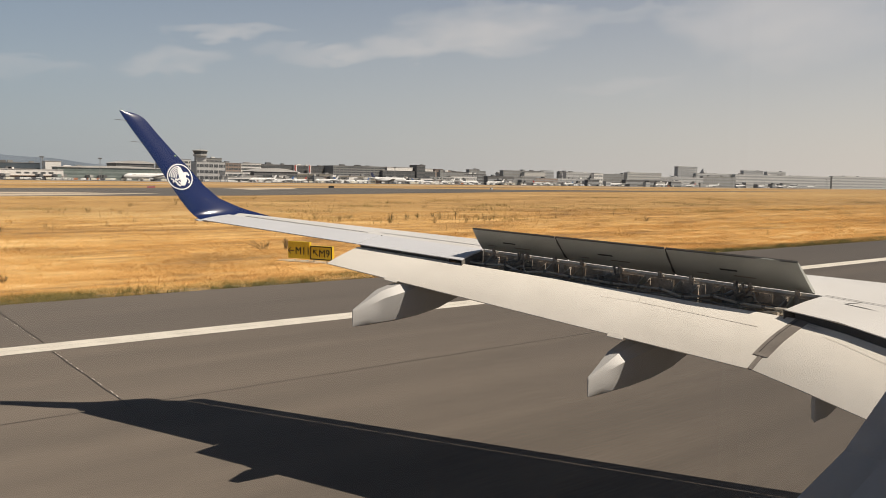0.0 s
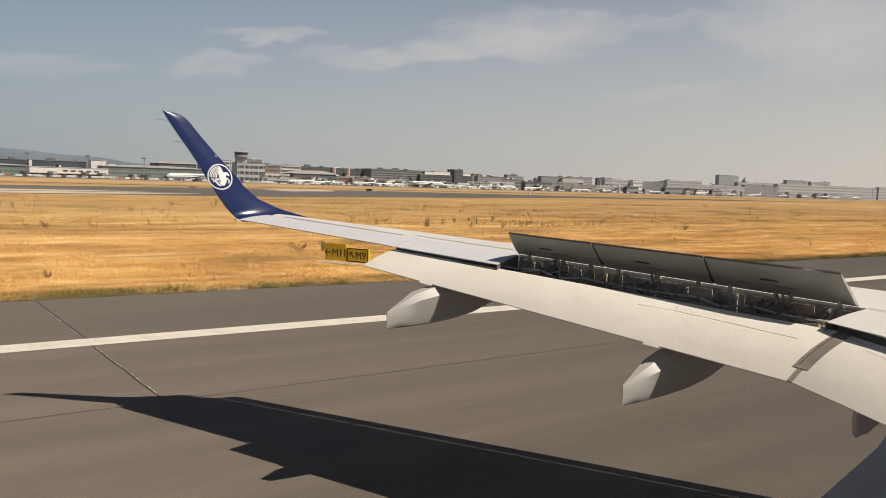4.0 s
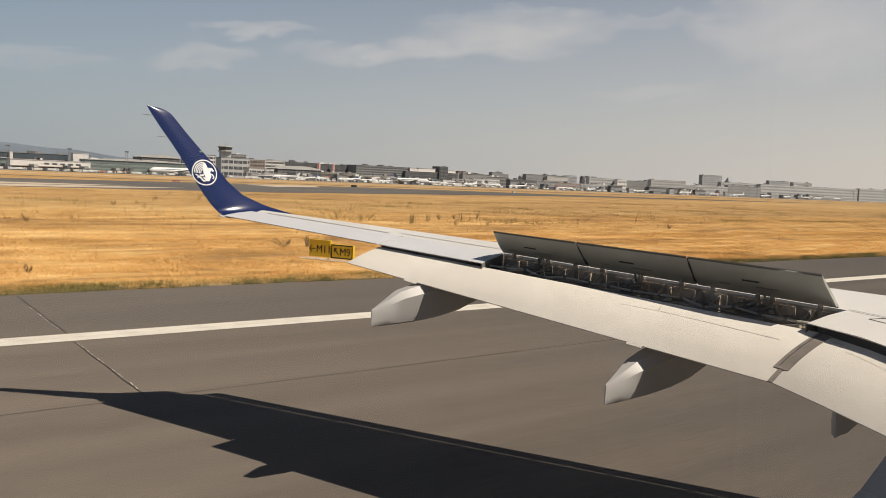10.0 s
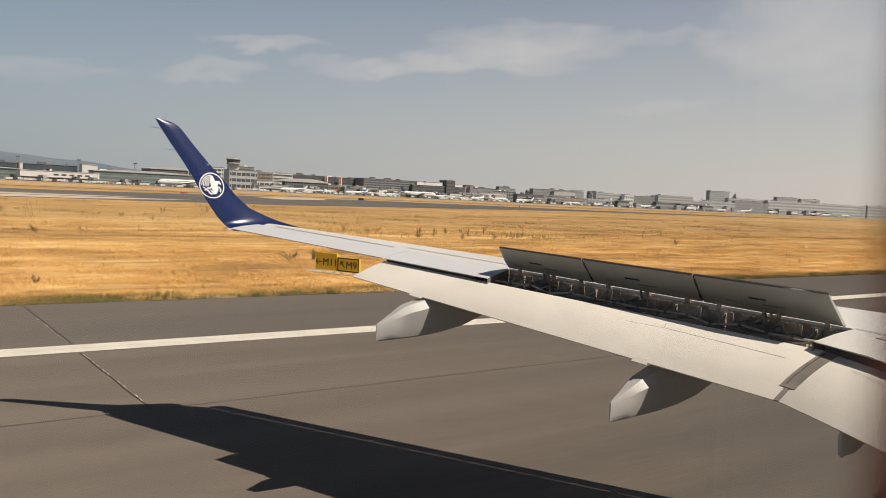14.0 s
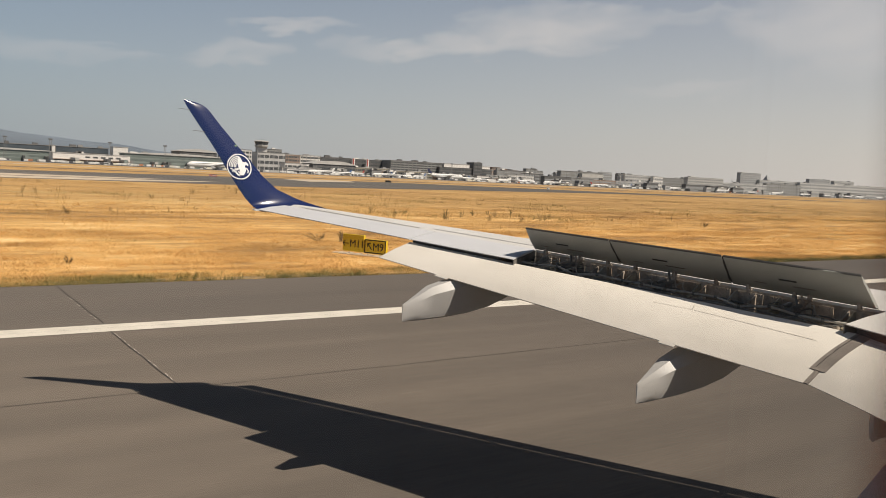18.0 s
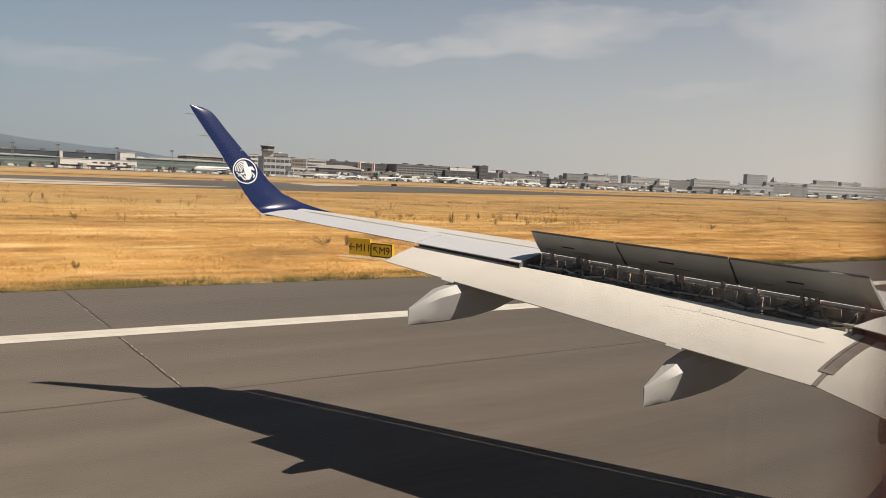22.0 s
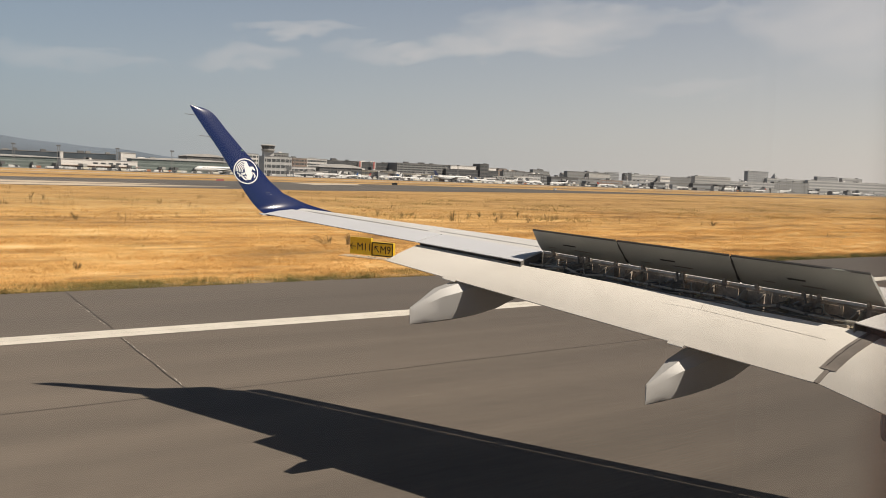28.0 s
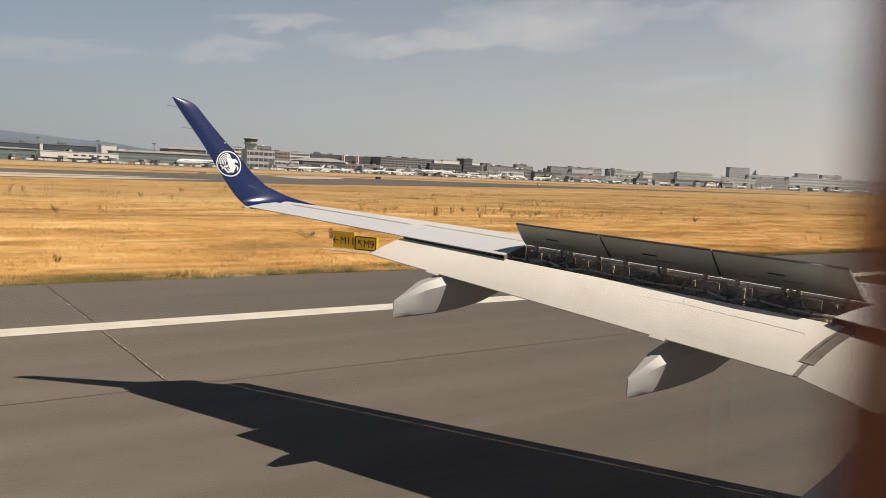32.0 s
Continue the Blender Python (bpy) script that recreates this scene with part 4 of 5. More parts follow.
pane.visible_shadow = False
pane.matrix_basis = LEAN

# added sheet standing in for a blurred reddish-brown edge, fading out towards -x
EDGEVEIL = bpy.data.materials.new("edge_blur_veil")
EDGEVEIL.use_nodes = True
ct = EDGEVEIL.node_tree
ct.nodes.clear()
cgeo, csep, cmap, bare, veil_tint, cmix, cout = (ct.nodes.new(k) for k in ("ShaderNodeNewGeometry", "ShaderNodeSeparateXYZ", "ShaderNodeMapRange", "ShaderNodeBsdfTransparent", "ShaderNodeBsdfTranslucent", "ShaderNodeMixShader", "ShaderNodeOutputMaterial"))
veil_tint.inputs["Color"].default_value = (0.30, 0.105, 0.055, 1)
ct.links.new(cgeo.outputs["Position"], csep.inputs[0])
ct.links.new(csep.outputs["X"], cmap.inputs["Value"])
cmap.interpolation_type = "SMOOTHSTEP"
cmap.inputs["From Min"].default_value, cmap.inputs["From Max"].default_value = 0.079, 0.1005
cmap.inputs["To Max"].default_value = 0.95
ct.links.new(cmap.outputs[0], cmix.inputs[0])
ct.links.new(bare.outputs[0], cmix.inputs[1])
ct.links.new(veil_tint.outputs[0], cmix.inputs[2])
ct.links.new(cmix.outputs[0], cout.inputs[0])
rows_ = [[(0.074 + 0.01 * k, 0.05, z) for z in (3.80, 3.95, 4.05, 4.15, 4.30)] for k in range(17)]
curtain = thing("window_edge_veil", (0, 0, 0), "see-through reddish-brown sheet added for a blurred edge beside the cabin window", "curtain")
part("veil_sheet", loft(rows_, closed=False, caps=False), EDGEVEIL, curtain, smooth=True)
# unseen rail, added above the sheet
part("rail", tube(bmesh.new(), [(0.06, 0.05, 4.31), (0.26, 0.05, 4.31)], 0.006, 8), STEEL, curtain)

# ------------------------------------------------------------------ distance: hills, terminals, aircraft
# the hills' blue-grey is distance haze put into the colour
HILL = material("hazed_wooded_hill", (0.155, 0.19, 0.235), 0.95, vary=0.08, scale=0.004, fine=0.03, second=(0.13, 0.16, 0.198))
bm = bmesh.new()
prev = None
for k in range(90):
    x = -2600 + k * 60
    h = np.interp(x, (-2600, -400, 150, 380, 750, 936, 1274, 1880, 2400), (36, 96, 126, 116, 84, 66, 44, 20, 6)) + 4 * math.sin(x * 0.009) + 2 * math.sin(x * 0.023 + 1)
    v = [bm.verts.new((x, 3500, -2)), bm.verts.new((x, 3560, h * 0.6)), bm.verts.new((x, 3700, h)), bm.verts.new((x, 4100, -2))]
    if prev:
        for i in range(3):
            bm.faces.new((prev[i], v[i], v[i + 1], prev[i + 1]))
    prev = v
bmesh.ops.recalc_face_normals(bm, faces=bm.faces)
tagged(part("backdrop", bm, HILL, smooth=True), "low wooded hills on the horizon, with blue-grey haze in their colour", "hills", kind="structure")

CLAD = {
    "pale": material("pale_cladding", (0.47, 0.46, 0.44), 0.6, vary=0.05, scale=0.1, fine=1.0),
    "white": material("white_cladding", (0.74, 0.72, 0.69), 0.5, vary=0.04, scale=0.1, fine=1.0),
    "grey": material("grey_cladding", (0.27, 0.27, 0.265), 0.6, vary=0.08, scale=0.1, fine=1.0),
    "dark": material("dark_cladding", (0.14, 0.14, 0.142), 0.6, vary=0.1, scale=0.1, fine=1.0),
    "brown": material("brown_cladding", (0.36, 0.275, 0.225), 0.7, vary=0.08, scale=0.1, fine=1.0),
    "green": material("green_glass", (0.25, 0.29, 0.275), 0.35, vary=0.1, scale=0.08, fine=0.6),
    "blue": material("blue_glass", (0.085, 0.105, 0.125), 0.3, vary=0.1, scale=0.08, fine=0.6),
    # these two greys are lightened: distance haze put into the colour
    "hazed": material("hazed_cladding", (0.50, 0.50, 0.495), 0.55, vary=0.06, scale=0.1, fine=1.0),
    "slate": material("hazed_slate_cladding", (0.40, 0.41, 0.42), 0.55, vary=0.08, scale=0.1, fine=1.0),
    "tan": material("tan_glass", (0.34, 0.31, 0.25), 0.45, vary=0.1, scale=0.08, fine=0.6),
}
GLAZE = material("dark_glazing", (0.10, 0.108, 0.115), 0.25, vary=0.1, scale=0.2, fine=2.0)
# glass paled by haze in its colour, for blocks beyond x 1000
HAZEGLAZE = material("hazed_glazing", (0.30, 0.31, 0.315), 0.3, vary=0.1, scale=0.2, fine=2.0)
GREENGLAZE = material("green_glazing", (0.17, 0.205, 0.195), 0.3, vary=0.1, scale=0.2, fine=2.0)
ROOF = material("roof_sheet", (0.5, 0.49, 0.475), 0.6, vary=0.06, scale=0.1, fine=0.8)
# roof grey with distance haze mixed into the colour
HAZEROOF = material("hazed_roof", (0.48, 0.48, 0.47), 0.6, vary=0.06, scale=0.1, fine=0.8)
DARKROOF = material("dark_roof", (0.24, 0.235, 0.23), 0.7, vary=0.08, scale=0.1, fine=0.8)


def building(name, x0, x1, y, deep, h, clad, label, storeys=3, roof=ROOF, plant=0, columns=0, curve=0.0, seed=1):
    """A long block: walls, a roof slab, glazing strips by storey, columns and rooftop plant."""
    r = random.Random(seed * 31 + int(x0))
    deep = min(deep, 12 if x0 > 1000 else 60)
    b = thing(name, ((x0 + x1) / 2, y, 0), label, "building")
    w = (x1 - x0) / 2
    part("wall", boxed(-w, w, 0, deep, -0.5, h), CLAD[clad], b)
    if curve:
        secs = []
        for k in range(13):
            u = -1 + k / 6
            z = h + curve * (1 - u * u)
            secs.append([(u * (w + 1.5), -1.5, h - 0.3), (u * (w + 1.5), -1.5, z + 0.4), (u * (w + 1.5), deep + 1, z + 0.4), (u * (w + 1.5), deep + 1, h - 0.3)])
        part("roof", loft(secs), roof, b)
    else:
        part("roof", boxed(-w - 0.6, w + 0.6, -0.6, deep + 0.6, h, h + 0.7), roof, b)
    step = h / (storeys + 0.25)
    for s in range(storeys):
        z = step * (s + 0.35)
        # beyond x 1000 the glazing colour carries the haze
        part("window_band", boxed(-w + 0.8, w - 0.8, -0.18, 0.05, z, z + step * 0.52), GREENGLAZE if clad == "green" else GLAZE if x0 < 1000 else HAZEGLAZE, b)
    piers = int(min(16, 2 * w / 7)) if storeys > 1 and not curve else 0
    for c in range(piers):
        xx = -w + 2 * w * (c + 0.5) / piers
        part("pier", boxed(xx - 0.5, xx + 0.5, -0.35, 0.05, 0.5, h - 0.4), CLAD[clad], b)
    for c in range(columns):
        xx = -w + 2 * w * (c + 0.5) / columns
        part("column", boxed(xx - 0.3, xx + 0.3, -0.5, 0.1, 0, h - 0.2), CLAD["grey"], b)
    for p in range(plant):
        px, pw, ph = r.uniform(-w * 0.85, w * 0.85), r.uniform(2, 5), r.uniform(1.5, 3.6)
        part("roof_plant", boxed(px - pw, px + pw, deep * 0.3, deep * 0.3 + 5, h + 0.7, h + 0.7 + ph), r.choice((CLAD["grey"], CLAD["dark"], CLAD["white"])), b)
    return b


def tower(x, y, h, cab, label, clad="grey"):
    t = thing("control_tower", (x, y, 0), label, "tower")
    r = cab / 2

    def ring(z, rad, n=10):
        return [(rad * math.cos(2 * math.pi * k / n), rad * math.sin(2 * math.pi * k / n), z) for k in range(n)]

    part("shaft", boxed(-r * 0.72, r * 0.72, -4, 4, 0, h - 11.5), CLAD[clad], t)
    part("gallery", loft([ring(h - 12, r * 0.75), ring(h - 10.5, r * 0.95), ring(h - 8.5, r * 1.0), ring(h - 8.0, r * 0.85)]), CLAD["pale"], t)
    part("cab_glass", loft([ring(h - 8, r * 0.82), ring(h - 3.2, r * 1.0)]), GLAZE, t)
    part("cab_roof", loft([ring(h - 3.2, r * 1.06), ring(h - 2.2, r * 1.08), ring(h - 1.2, r * 0.8), ring(h - 0.8, r * 0.4)]), CLAD["pale"], t)
    part("antenna", tube(bmesh.new(), [(0, 0, h - 1), (0, 0, h + 4)], 0.2, 5), CLAD["dark"], t)
    part("antenna", tube(bmesh.new(), [(3, 0, h - 1.4), (3, 0, h + 2)], 0.18, 5), CLAD["dark"], t)
    return t


tower(497, 1250, 50.4, 23, "grey control tower with a flared dark glass cab", "hazed")
building("hangar", 70, 197, 1290, 60, 23.1, "blue", "long dark blue-glass hangar with a flat roof", 1, DARKROOF, 3, 0)
building("stair_block", 197, 201, 1282, 20, 24.0, "white", "narrow white stair block beside the hangar", 0)
building("hangar", 203, 274, 1290, 60, 23.2, "blue", "dark blue-glass hangar with a flat roof", 1, DARKROOF, 3, 0)
building("terminal_pier", 30, 176, 1150, 30, 14.0, "green", "long green-grey glass pier with a low curved roof", 3, HAZEROOF, 0, 0, 1.6)
gate_hall = building("gate_hall", 168, 258, 1090, 24, 12.4, "white", "white gate hall over a brown open ground floor", 0, ROOF, 2, 0)
for k in range(9):
    part("bay_opening", boxed(-44 + k * 9.8, -35.4 + k * 9.8, -0.3, 0.05, 0.2, 4.6), CLAD["brown"] if k % 2 else GLAZE, gate_hall)
part("canopy", boxed(-45, 45, -4.0, -0.02, 4.8, 5.5), CLAD["brown"], gate_hall, "brown canopy over the doors")
for k in range(5):
    part("window", boxed(-8 + k * 9, -2.5 + k * 9, -0.15, 0.05, 7.6, 9.6), GLAZE, gate_hall)
building("terminal_pier", 272, 414, 1180, 30, 17.4, "green", "long green-grey glass pier with a low curved roof", 3, ROOF, 3, 0, 2.4)
building("roof_store", 275, 296, 1262, 20, 26.0, "white", "white box storey behind the pier", 0)
building("terminal_hall", 392, 452, 1330, 50, 27.0, "dark", "dark terminal hall under a rounded pale roof", 2, ROOF, 0, 4, 4.0)
building("office_block", 460, 512, 1330, 20, 35.0, "white", "white office block with ribbon windows", 5, DARKROOF, 1)
building("office_block", 513, 547, 1285, 20, 37.5, "grey", "grey stepped block behind the control tower", 4, DARKROOF, 1)
building("office_block", 487, 534, 1240, 24, 30.5, "hazed", "grey block below the control tower with wide panes", 3, DARKROOF, 0)
building("office_block", 574, 600, 1330, 26, 31.5, "brown", "brown-fronted office block with ribbon windows", 5, ROOF, 1, 4)
building("office_block", 601, 639, 1330, 26, 31.8, "white", "white office block with brown bays", 5, ROOF, 1, 5)
building("terminal_hall", 512, 553, 1190, 20, 14.7, "white", "white flat-roofed hall by the apron", 2)
building("low_shed", 490, 560, 1130, 14, 6.6, "white", "low white shed by the apron", 1)
building("terminal_hall", 564, 641, 1200, 40, 17.0, "dark", "dark hall with a sweeping white curved roof", 1, ROOF, 0, 6, 5.0)
building("office_block", 640, 700, 1330, 30, 30.6, "dark", "dark terraced block with banded windows", 5, DARKROOF, 3)
building("office_block", 702, 782, 1332, 30, 30.0, "dark", "dark terraced block with banded windows", 5, DARKROOF, 3)
building("terminal_pier", 641, 708, 1200, 24, 14.5, "tan", "tan pier beside parked jets", 2, ROOF, 2, 5)
building("terminal_block", 767, 903, 1300, 40, 31.0, "grey", "long grey terminal with banded windows", 7, DARKROOF, 3)
building("terminal_pier", 712, 790, 1190, 20, 12.0, "tan", "low tan pier behind parked jets", 2, ROOF, 2)
building("terminal_block", 870, 995, 1292, 30, 24.0, "dark", "dark end of the terminal with banded windows", 4, DARKROOF)
building("roof_store", 883, 943, 1296, 20, 31.0, "white", "white box storey over the terminal", 0)
building("roof_store", 968, 993, 1296, 20, 29.3, "white", "white box storey over the terminal", 0)
building("office_block", 947, 968, 1288, 24, 36.0, "dark", "dark square block with bands", 5, DARKROOF, 1)
building("low_shed", 897, 924, 1180, 20, 12.7, "pale", "pale banded shed by the apron", 3, HAZEROOF)
building("low_shed", 926, 954, 1180, 20, 12.4, "pale", "pale banded shed by the apron", 3, HAZEROOF)
building("office_block", 1092, 1160, 1400, 30, 26.0, "grey", "grey office block behind the sheds", 4, DARKROOF, 3)
building("office_block", 1162, 1229, 1404, 30, 23.0, "dark", "dark low office block with a white top band", 3, ROOF, 3)
building("low_shed", 1010, 1078, 1260, 20, 15.0, "white", "white hall behind a parked jet", 2, ROOF, 1)
building("office_block", 1080, 1152, 1230, 24, 16.8, "dark", "dark blocky hall by the apron", 1, DARKROOF, 1)
building("office_block", 1259, 1377, 1380, 30, 32.0, "grey", "grey office block with ribbon windows", 4, DARKROOF, 2)
building("warehouse", 1314, 1382, 1368, 10, 29.0, "pale", "pale hall with a shallow tan roof", 1, HAZEROOF)
building("warehouse", 1195, 1264, 1280, 30, 16.0, "grey", "grey cargo hall with dark doors", 2, DARKROOF, 2)
building("warehouse", 1266, 1334, 1282, 30, 15.0, "brown", "brown-based cargo hall with dark doors", 2, HAZEROOF, 2)
building("low_shed", 1171, 1202, 1180, 10, 5.6, "white", "small white shed by the apron", 1)
# from here on mostly the greys that have haze in their colour
building("office_block", 1386, 1519, 1330, 30, 15.4, "hazed", "pale grey warehouse row behind the apron", 2, HAZEROOF, 4)
building("office_block", 1540, 1662, 1450, 30, 33.0, "hazed", "pale grey office block with ribbon windows", 4, HAZEROOF, 3)
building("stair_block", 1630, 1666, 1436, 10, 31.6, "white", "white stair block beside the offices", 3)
building("office_block", 1673, 1776, 1450, 30, 30.8, "grey", "grey office block with dark windows", 4, HAZEROOF, 2)
building("office_block", 1720, 1865, 1400, 40, 35.5, "pale", "wide pale office block with ribbon windows", 5, HAZEROOF, 3)
building("warehouse", 1640, 1860, 1340, 20, 16.0, "dark", "low dark hall before the offices", 1, HAZEROOF)
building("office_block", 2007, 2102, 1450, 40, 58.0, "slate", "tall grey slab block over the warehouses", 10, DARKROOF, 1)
building("warehouse", 1864, 2060, 1400, 40, 26.0, "hazed", "long grey cargo hall", 3, HAZEROOF, 3)
building("warehouse", 2062, 2231, 1402, 40, 30.5, "grey", "long grey cargo hall", 3, HAZEROOF, 3)
building("warehouse", 2084, 2354, 1440, 40, 40.0, "hazed", "long pale grey terminal with a flat roof", 4, HAZEROOF, 4)
building("warehouse", 2263, 2858, 1425, 40, 39.6, "hazed", "very long pale grey terminal with a flat roof", 4, HAZEROOF, 6)
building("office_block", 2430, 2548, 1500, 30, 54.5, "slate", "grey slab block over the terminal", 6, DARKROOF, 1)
building("office_block", 2572, 2691, 1500, 30, 53.5, "hazed", "pale slab block over the terminal", 6, HAZEROOF, 1)
building("warehouse", 2860, 3546, 1420, 40, 43.0, "hazed", "very long pale grey terminal with a flat roof", 4, HAZEROOF, 6)
spire = thing("church_spire", (2205, 1500, 0), "dark pointed spire behind the terminal", "spire")
part("shaft", boxed(-6, 6, -6, 6, 0, 40), CLAD["slate"], spire)
part("cap", loft([[(-9, -9, 40), (9, -9, 40), (9, 9, 40), (-9, 9, 40)], [(-1, -1, 57), (1, -1, 57), (1, 1, 57), (-1, 1, 57)]]), CLAD["slate"], spire)
BANNERRED = material("banner_red", (0.42, 0.10, 0.09), 0.6, vary=0.08, scale=0.4)
for x in (702, 731, 771):
    pylon = thing("banner_pylon", (x, 1322, 0), "white pylon with a red banner before the terraces", "pylon", "pylons before the terraces")
    part("post", boxed(-2.6, 2.6, 0, 3, 0, 31.5), CLAD["white"], pylon)
    part("banner", boxed(-2.0, 0.6, -0.5, -0.02, 18, 31), BANNERRED, pylon)

# jet bridges along the piers
for k in range(14):
    x = 60 + 27 * k + 6 * math.sin(k * 2.3)
    gate = thing("jet_bridge", (x, (1150 if x < 170 else 1180 if x > 265 else 1090) - 4, 0), "grey jet bridge standing at the pier", "jet bridge", "jet bridges of the pier")
    part("tunnel", boxed(-1.6, 1.6, -16 - (k % 3) * 5, 3.5, 4.2, 7.0), CLAD["pale" if k % 2 else "grey"], gate)
    part("rotunda", tube(bmesh.new(), [(0, 1.5, 0), (0, 1.5, 7.6)], 2.3, 10), CLAD["grey"], gate)
    part("column", boxed(-0.5, 0.5, -13, -12, 0, 4.2), CLAD["dark"], gate)
    part("cab", boxed(-2.2, 2.2, -20 - (k % 3) * 5, -16 - (k % 3) * 5, 3.8, 7.4), CLAD[("grey", "pale", "dark", "green")[k % 4]], gate)

# small sheds and annexes along the apron, and blocks behind the terminals
rq = random.Random(21)
kinds = (("dark", "small dark apron annex with flat roof"), ("grey", "small grey apron annex with flat roof"), ("white", "small white apron shed with flat roof"), ("brown", "small brown apron annex with flat roof"), ("pale", "small pale apron shed with flat roof"))
for k in range(80):
    a = rq.uniform(23, 62)
    y = rq.uniform(1150, 1180)
    x = y * math.tan(radians(a))
    w = rq.uniform(7, 24) / math.cos(radians(a))
    # past 44 degrees the choice leans to haze-paled greys
    clad, label = rq.choice(kinds if a < 44 else (("hazed", "small pale grey apron annex with flat roof"), kinds[1], kinds[4], kinds[0]))
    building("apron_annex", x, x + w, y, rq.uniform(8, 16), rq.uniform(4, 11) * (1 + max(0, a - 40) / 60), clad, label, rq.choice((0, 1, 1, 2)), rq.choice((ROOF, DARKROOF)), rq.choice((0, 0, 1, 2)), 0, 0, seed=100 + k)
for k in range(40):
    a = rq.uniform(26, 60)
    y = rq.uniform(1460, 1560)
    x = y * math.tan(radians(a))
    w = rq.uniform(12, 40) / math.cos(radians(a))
    # past 42 degrees two of the three claddings have haze in the colour
    clad, label = rq.choice((("dark", "dark office block behind the terminals"), ("grey", "grey office block behind the terminals"), ("brown", "brown office block behind the terminals")) if a < 42 else (("grey", "grey office block behind the terminals"), ("hazed", "pale grey office block behind the terminals"), ("slate", "slate-grey office block behind the terminals")))
    building("office_block", x, x + w, y, 20, rq.uniform(24, 36), clad, label, rq.choice((3, 4, 5)), DARKROOF, rq.choice((0, 1, 2)), 0, 0, seed=200 + k)

# the hangars, tanks and second tower further back along the field
big = thing("maintenance_hangar", (-540, 900, 0), "wide tan-glass hangar under a swooping steel roof", "hangar")
part("wall", boxed(-210, 210, 0, 90, -0.5, 24), CLAD["tan"], big)
secs = []
for k in range(33):
    u = -215 + 430 * k / 32
    z = 31 + 5.5 * math.cos(u / 215 * 2 * math.pi)
    secs.append([(u, -6, z - 1.5), (u, -6, z), (u, 96, z + 3), (u, 96, z + 1)])
part("roof", loft(secs), ROOF, big, "swooping grey steel roof")
part("fascia", boxed(-210, 210, -0.5, 1, 24, 27), CLAD["grey"], big)
for k in range(7):
    x = -195 + k * 62
    part("door_leaf", boxed(x, x + 28, -0.9, -0.1, 0, 21), CLAD["dark"] if k % 2 else GLAZE, big)
for s in (-1, 1):
    for a, b in (((s * 210, -4, 0), (s * 225, -4, 36)), ((s * 210, -4, 0), (s * 190, -4, 32)), ((s * 225, -4, 36), (s * 190, -4, 32)), ((s * 201, -4, 17), (s * 221, -4, 24))):
        part("strut", tube(bmesh.new(), [a, b], 1.3, 6), CLAD["white"], big)
tower(-285, 1090, 67, 21, "tall slim control tower with stacked galleries", "pale")
TANK = material("tank_white", (0.78, 0.77, 0.74), 0.5, vary=0.03, scale=0.2)
for x, y, r, h in ((-850, 1000, 24, 26), (-910, 985, 26, 22), (-970, 1010, 22, 26), (-1030, 1000, 26, 24)):
    tk = thing("fuel_tank", (x, y, 0), "round white fuel storage tank with a shallow roof", "tank", "tanks of the fuel farm")
    n = 28
    part("shell", loft([[(rr * math.cos(2 * math.pi * k / n), rr * math.sin(2 * math.pi * k / n), z) for k in range(n)] for z, rr in ((0, r), (h, r), (h + 0.5, r + 0.4), (h + 2.5, r * 0.3))]), TANK, tk)
    part("stair", tube(bmesh.new(), [(r * 1.01 * math.cos(a), r * 1.01 * math.sin(a), 1 + (h - 1) * k / 12) for k, a in ((k, math.pi * 1.1 + k * 0.11) for k in range(13))], 0.4, 5), CLAD["grey"], tk)


# ---- parked jets
JETWHITE = material("jet_white", (0.8, 0.8, 0.79), 0.35, vary=0.02, scale=0.3)
TAILS = {k: material("tail_" + k, c, 0.35, vary=0.03) for k, c in (("navy", (0.03, 0.04, 0.09)), ("black", (0.03, 0.03, 0.035)), ("red", (0.4, 0.05, 0.04)), ("grey", (0.35, 0.36, 0.37)), ("white", (0.75, 0.75, 0.74)), ("blue", (0.05, 0.12, 0.3)))}


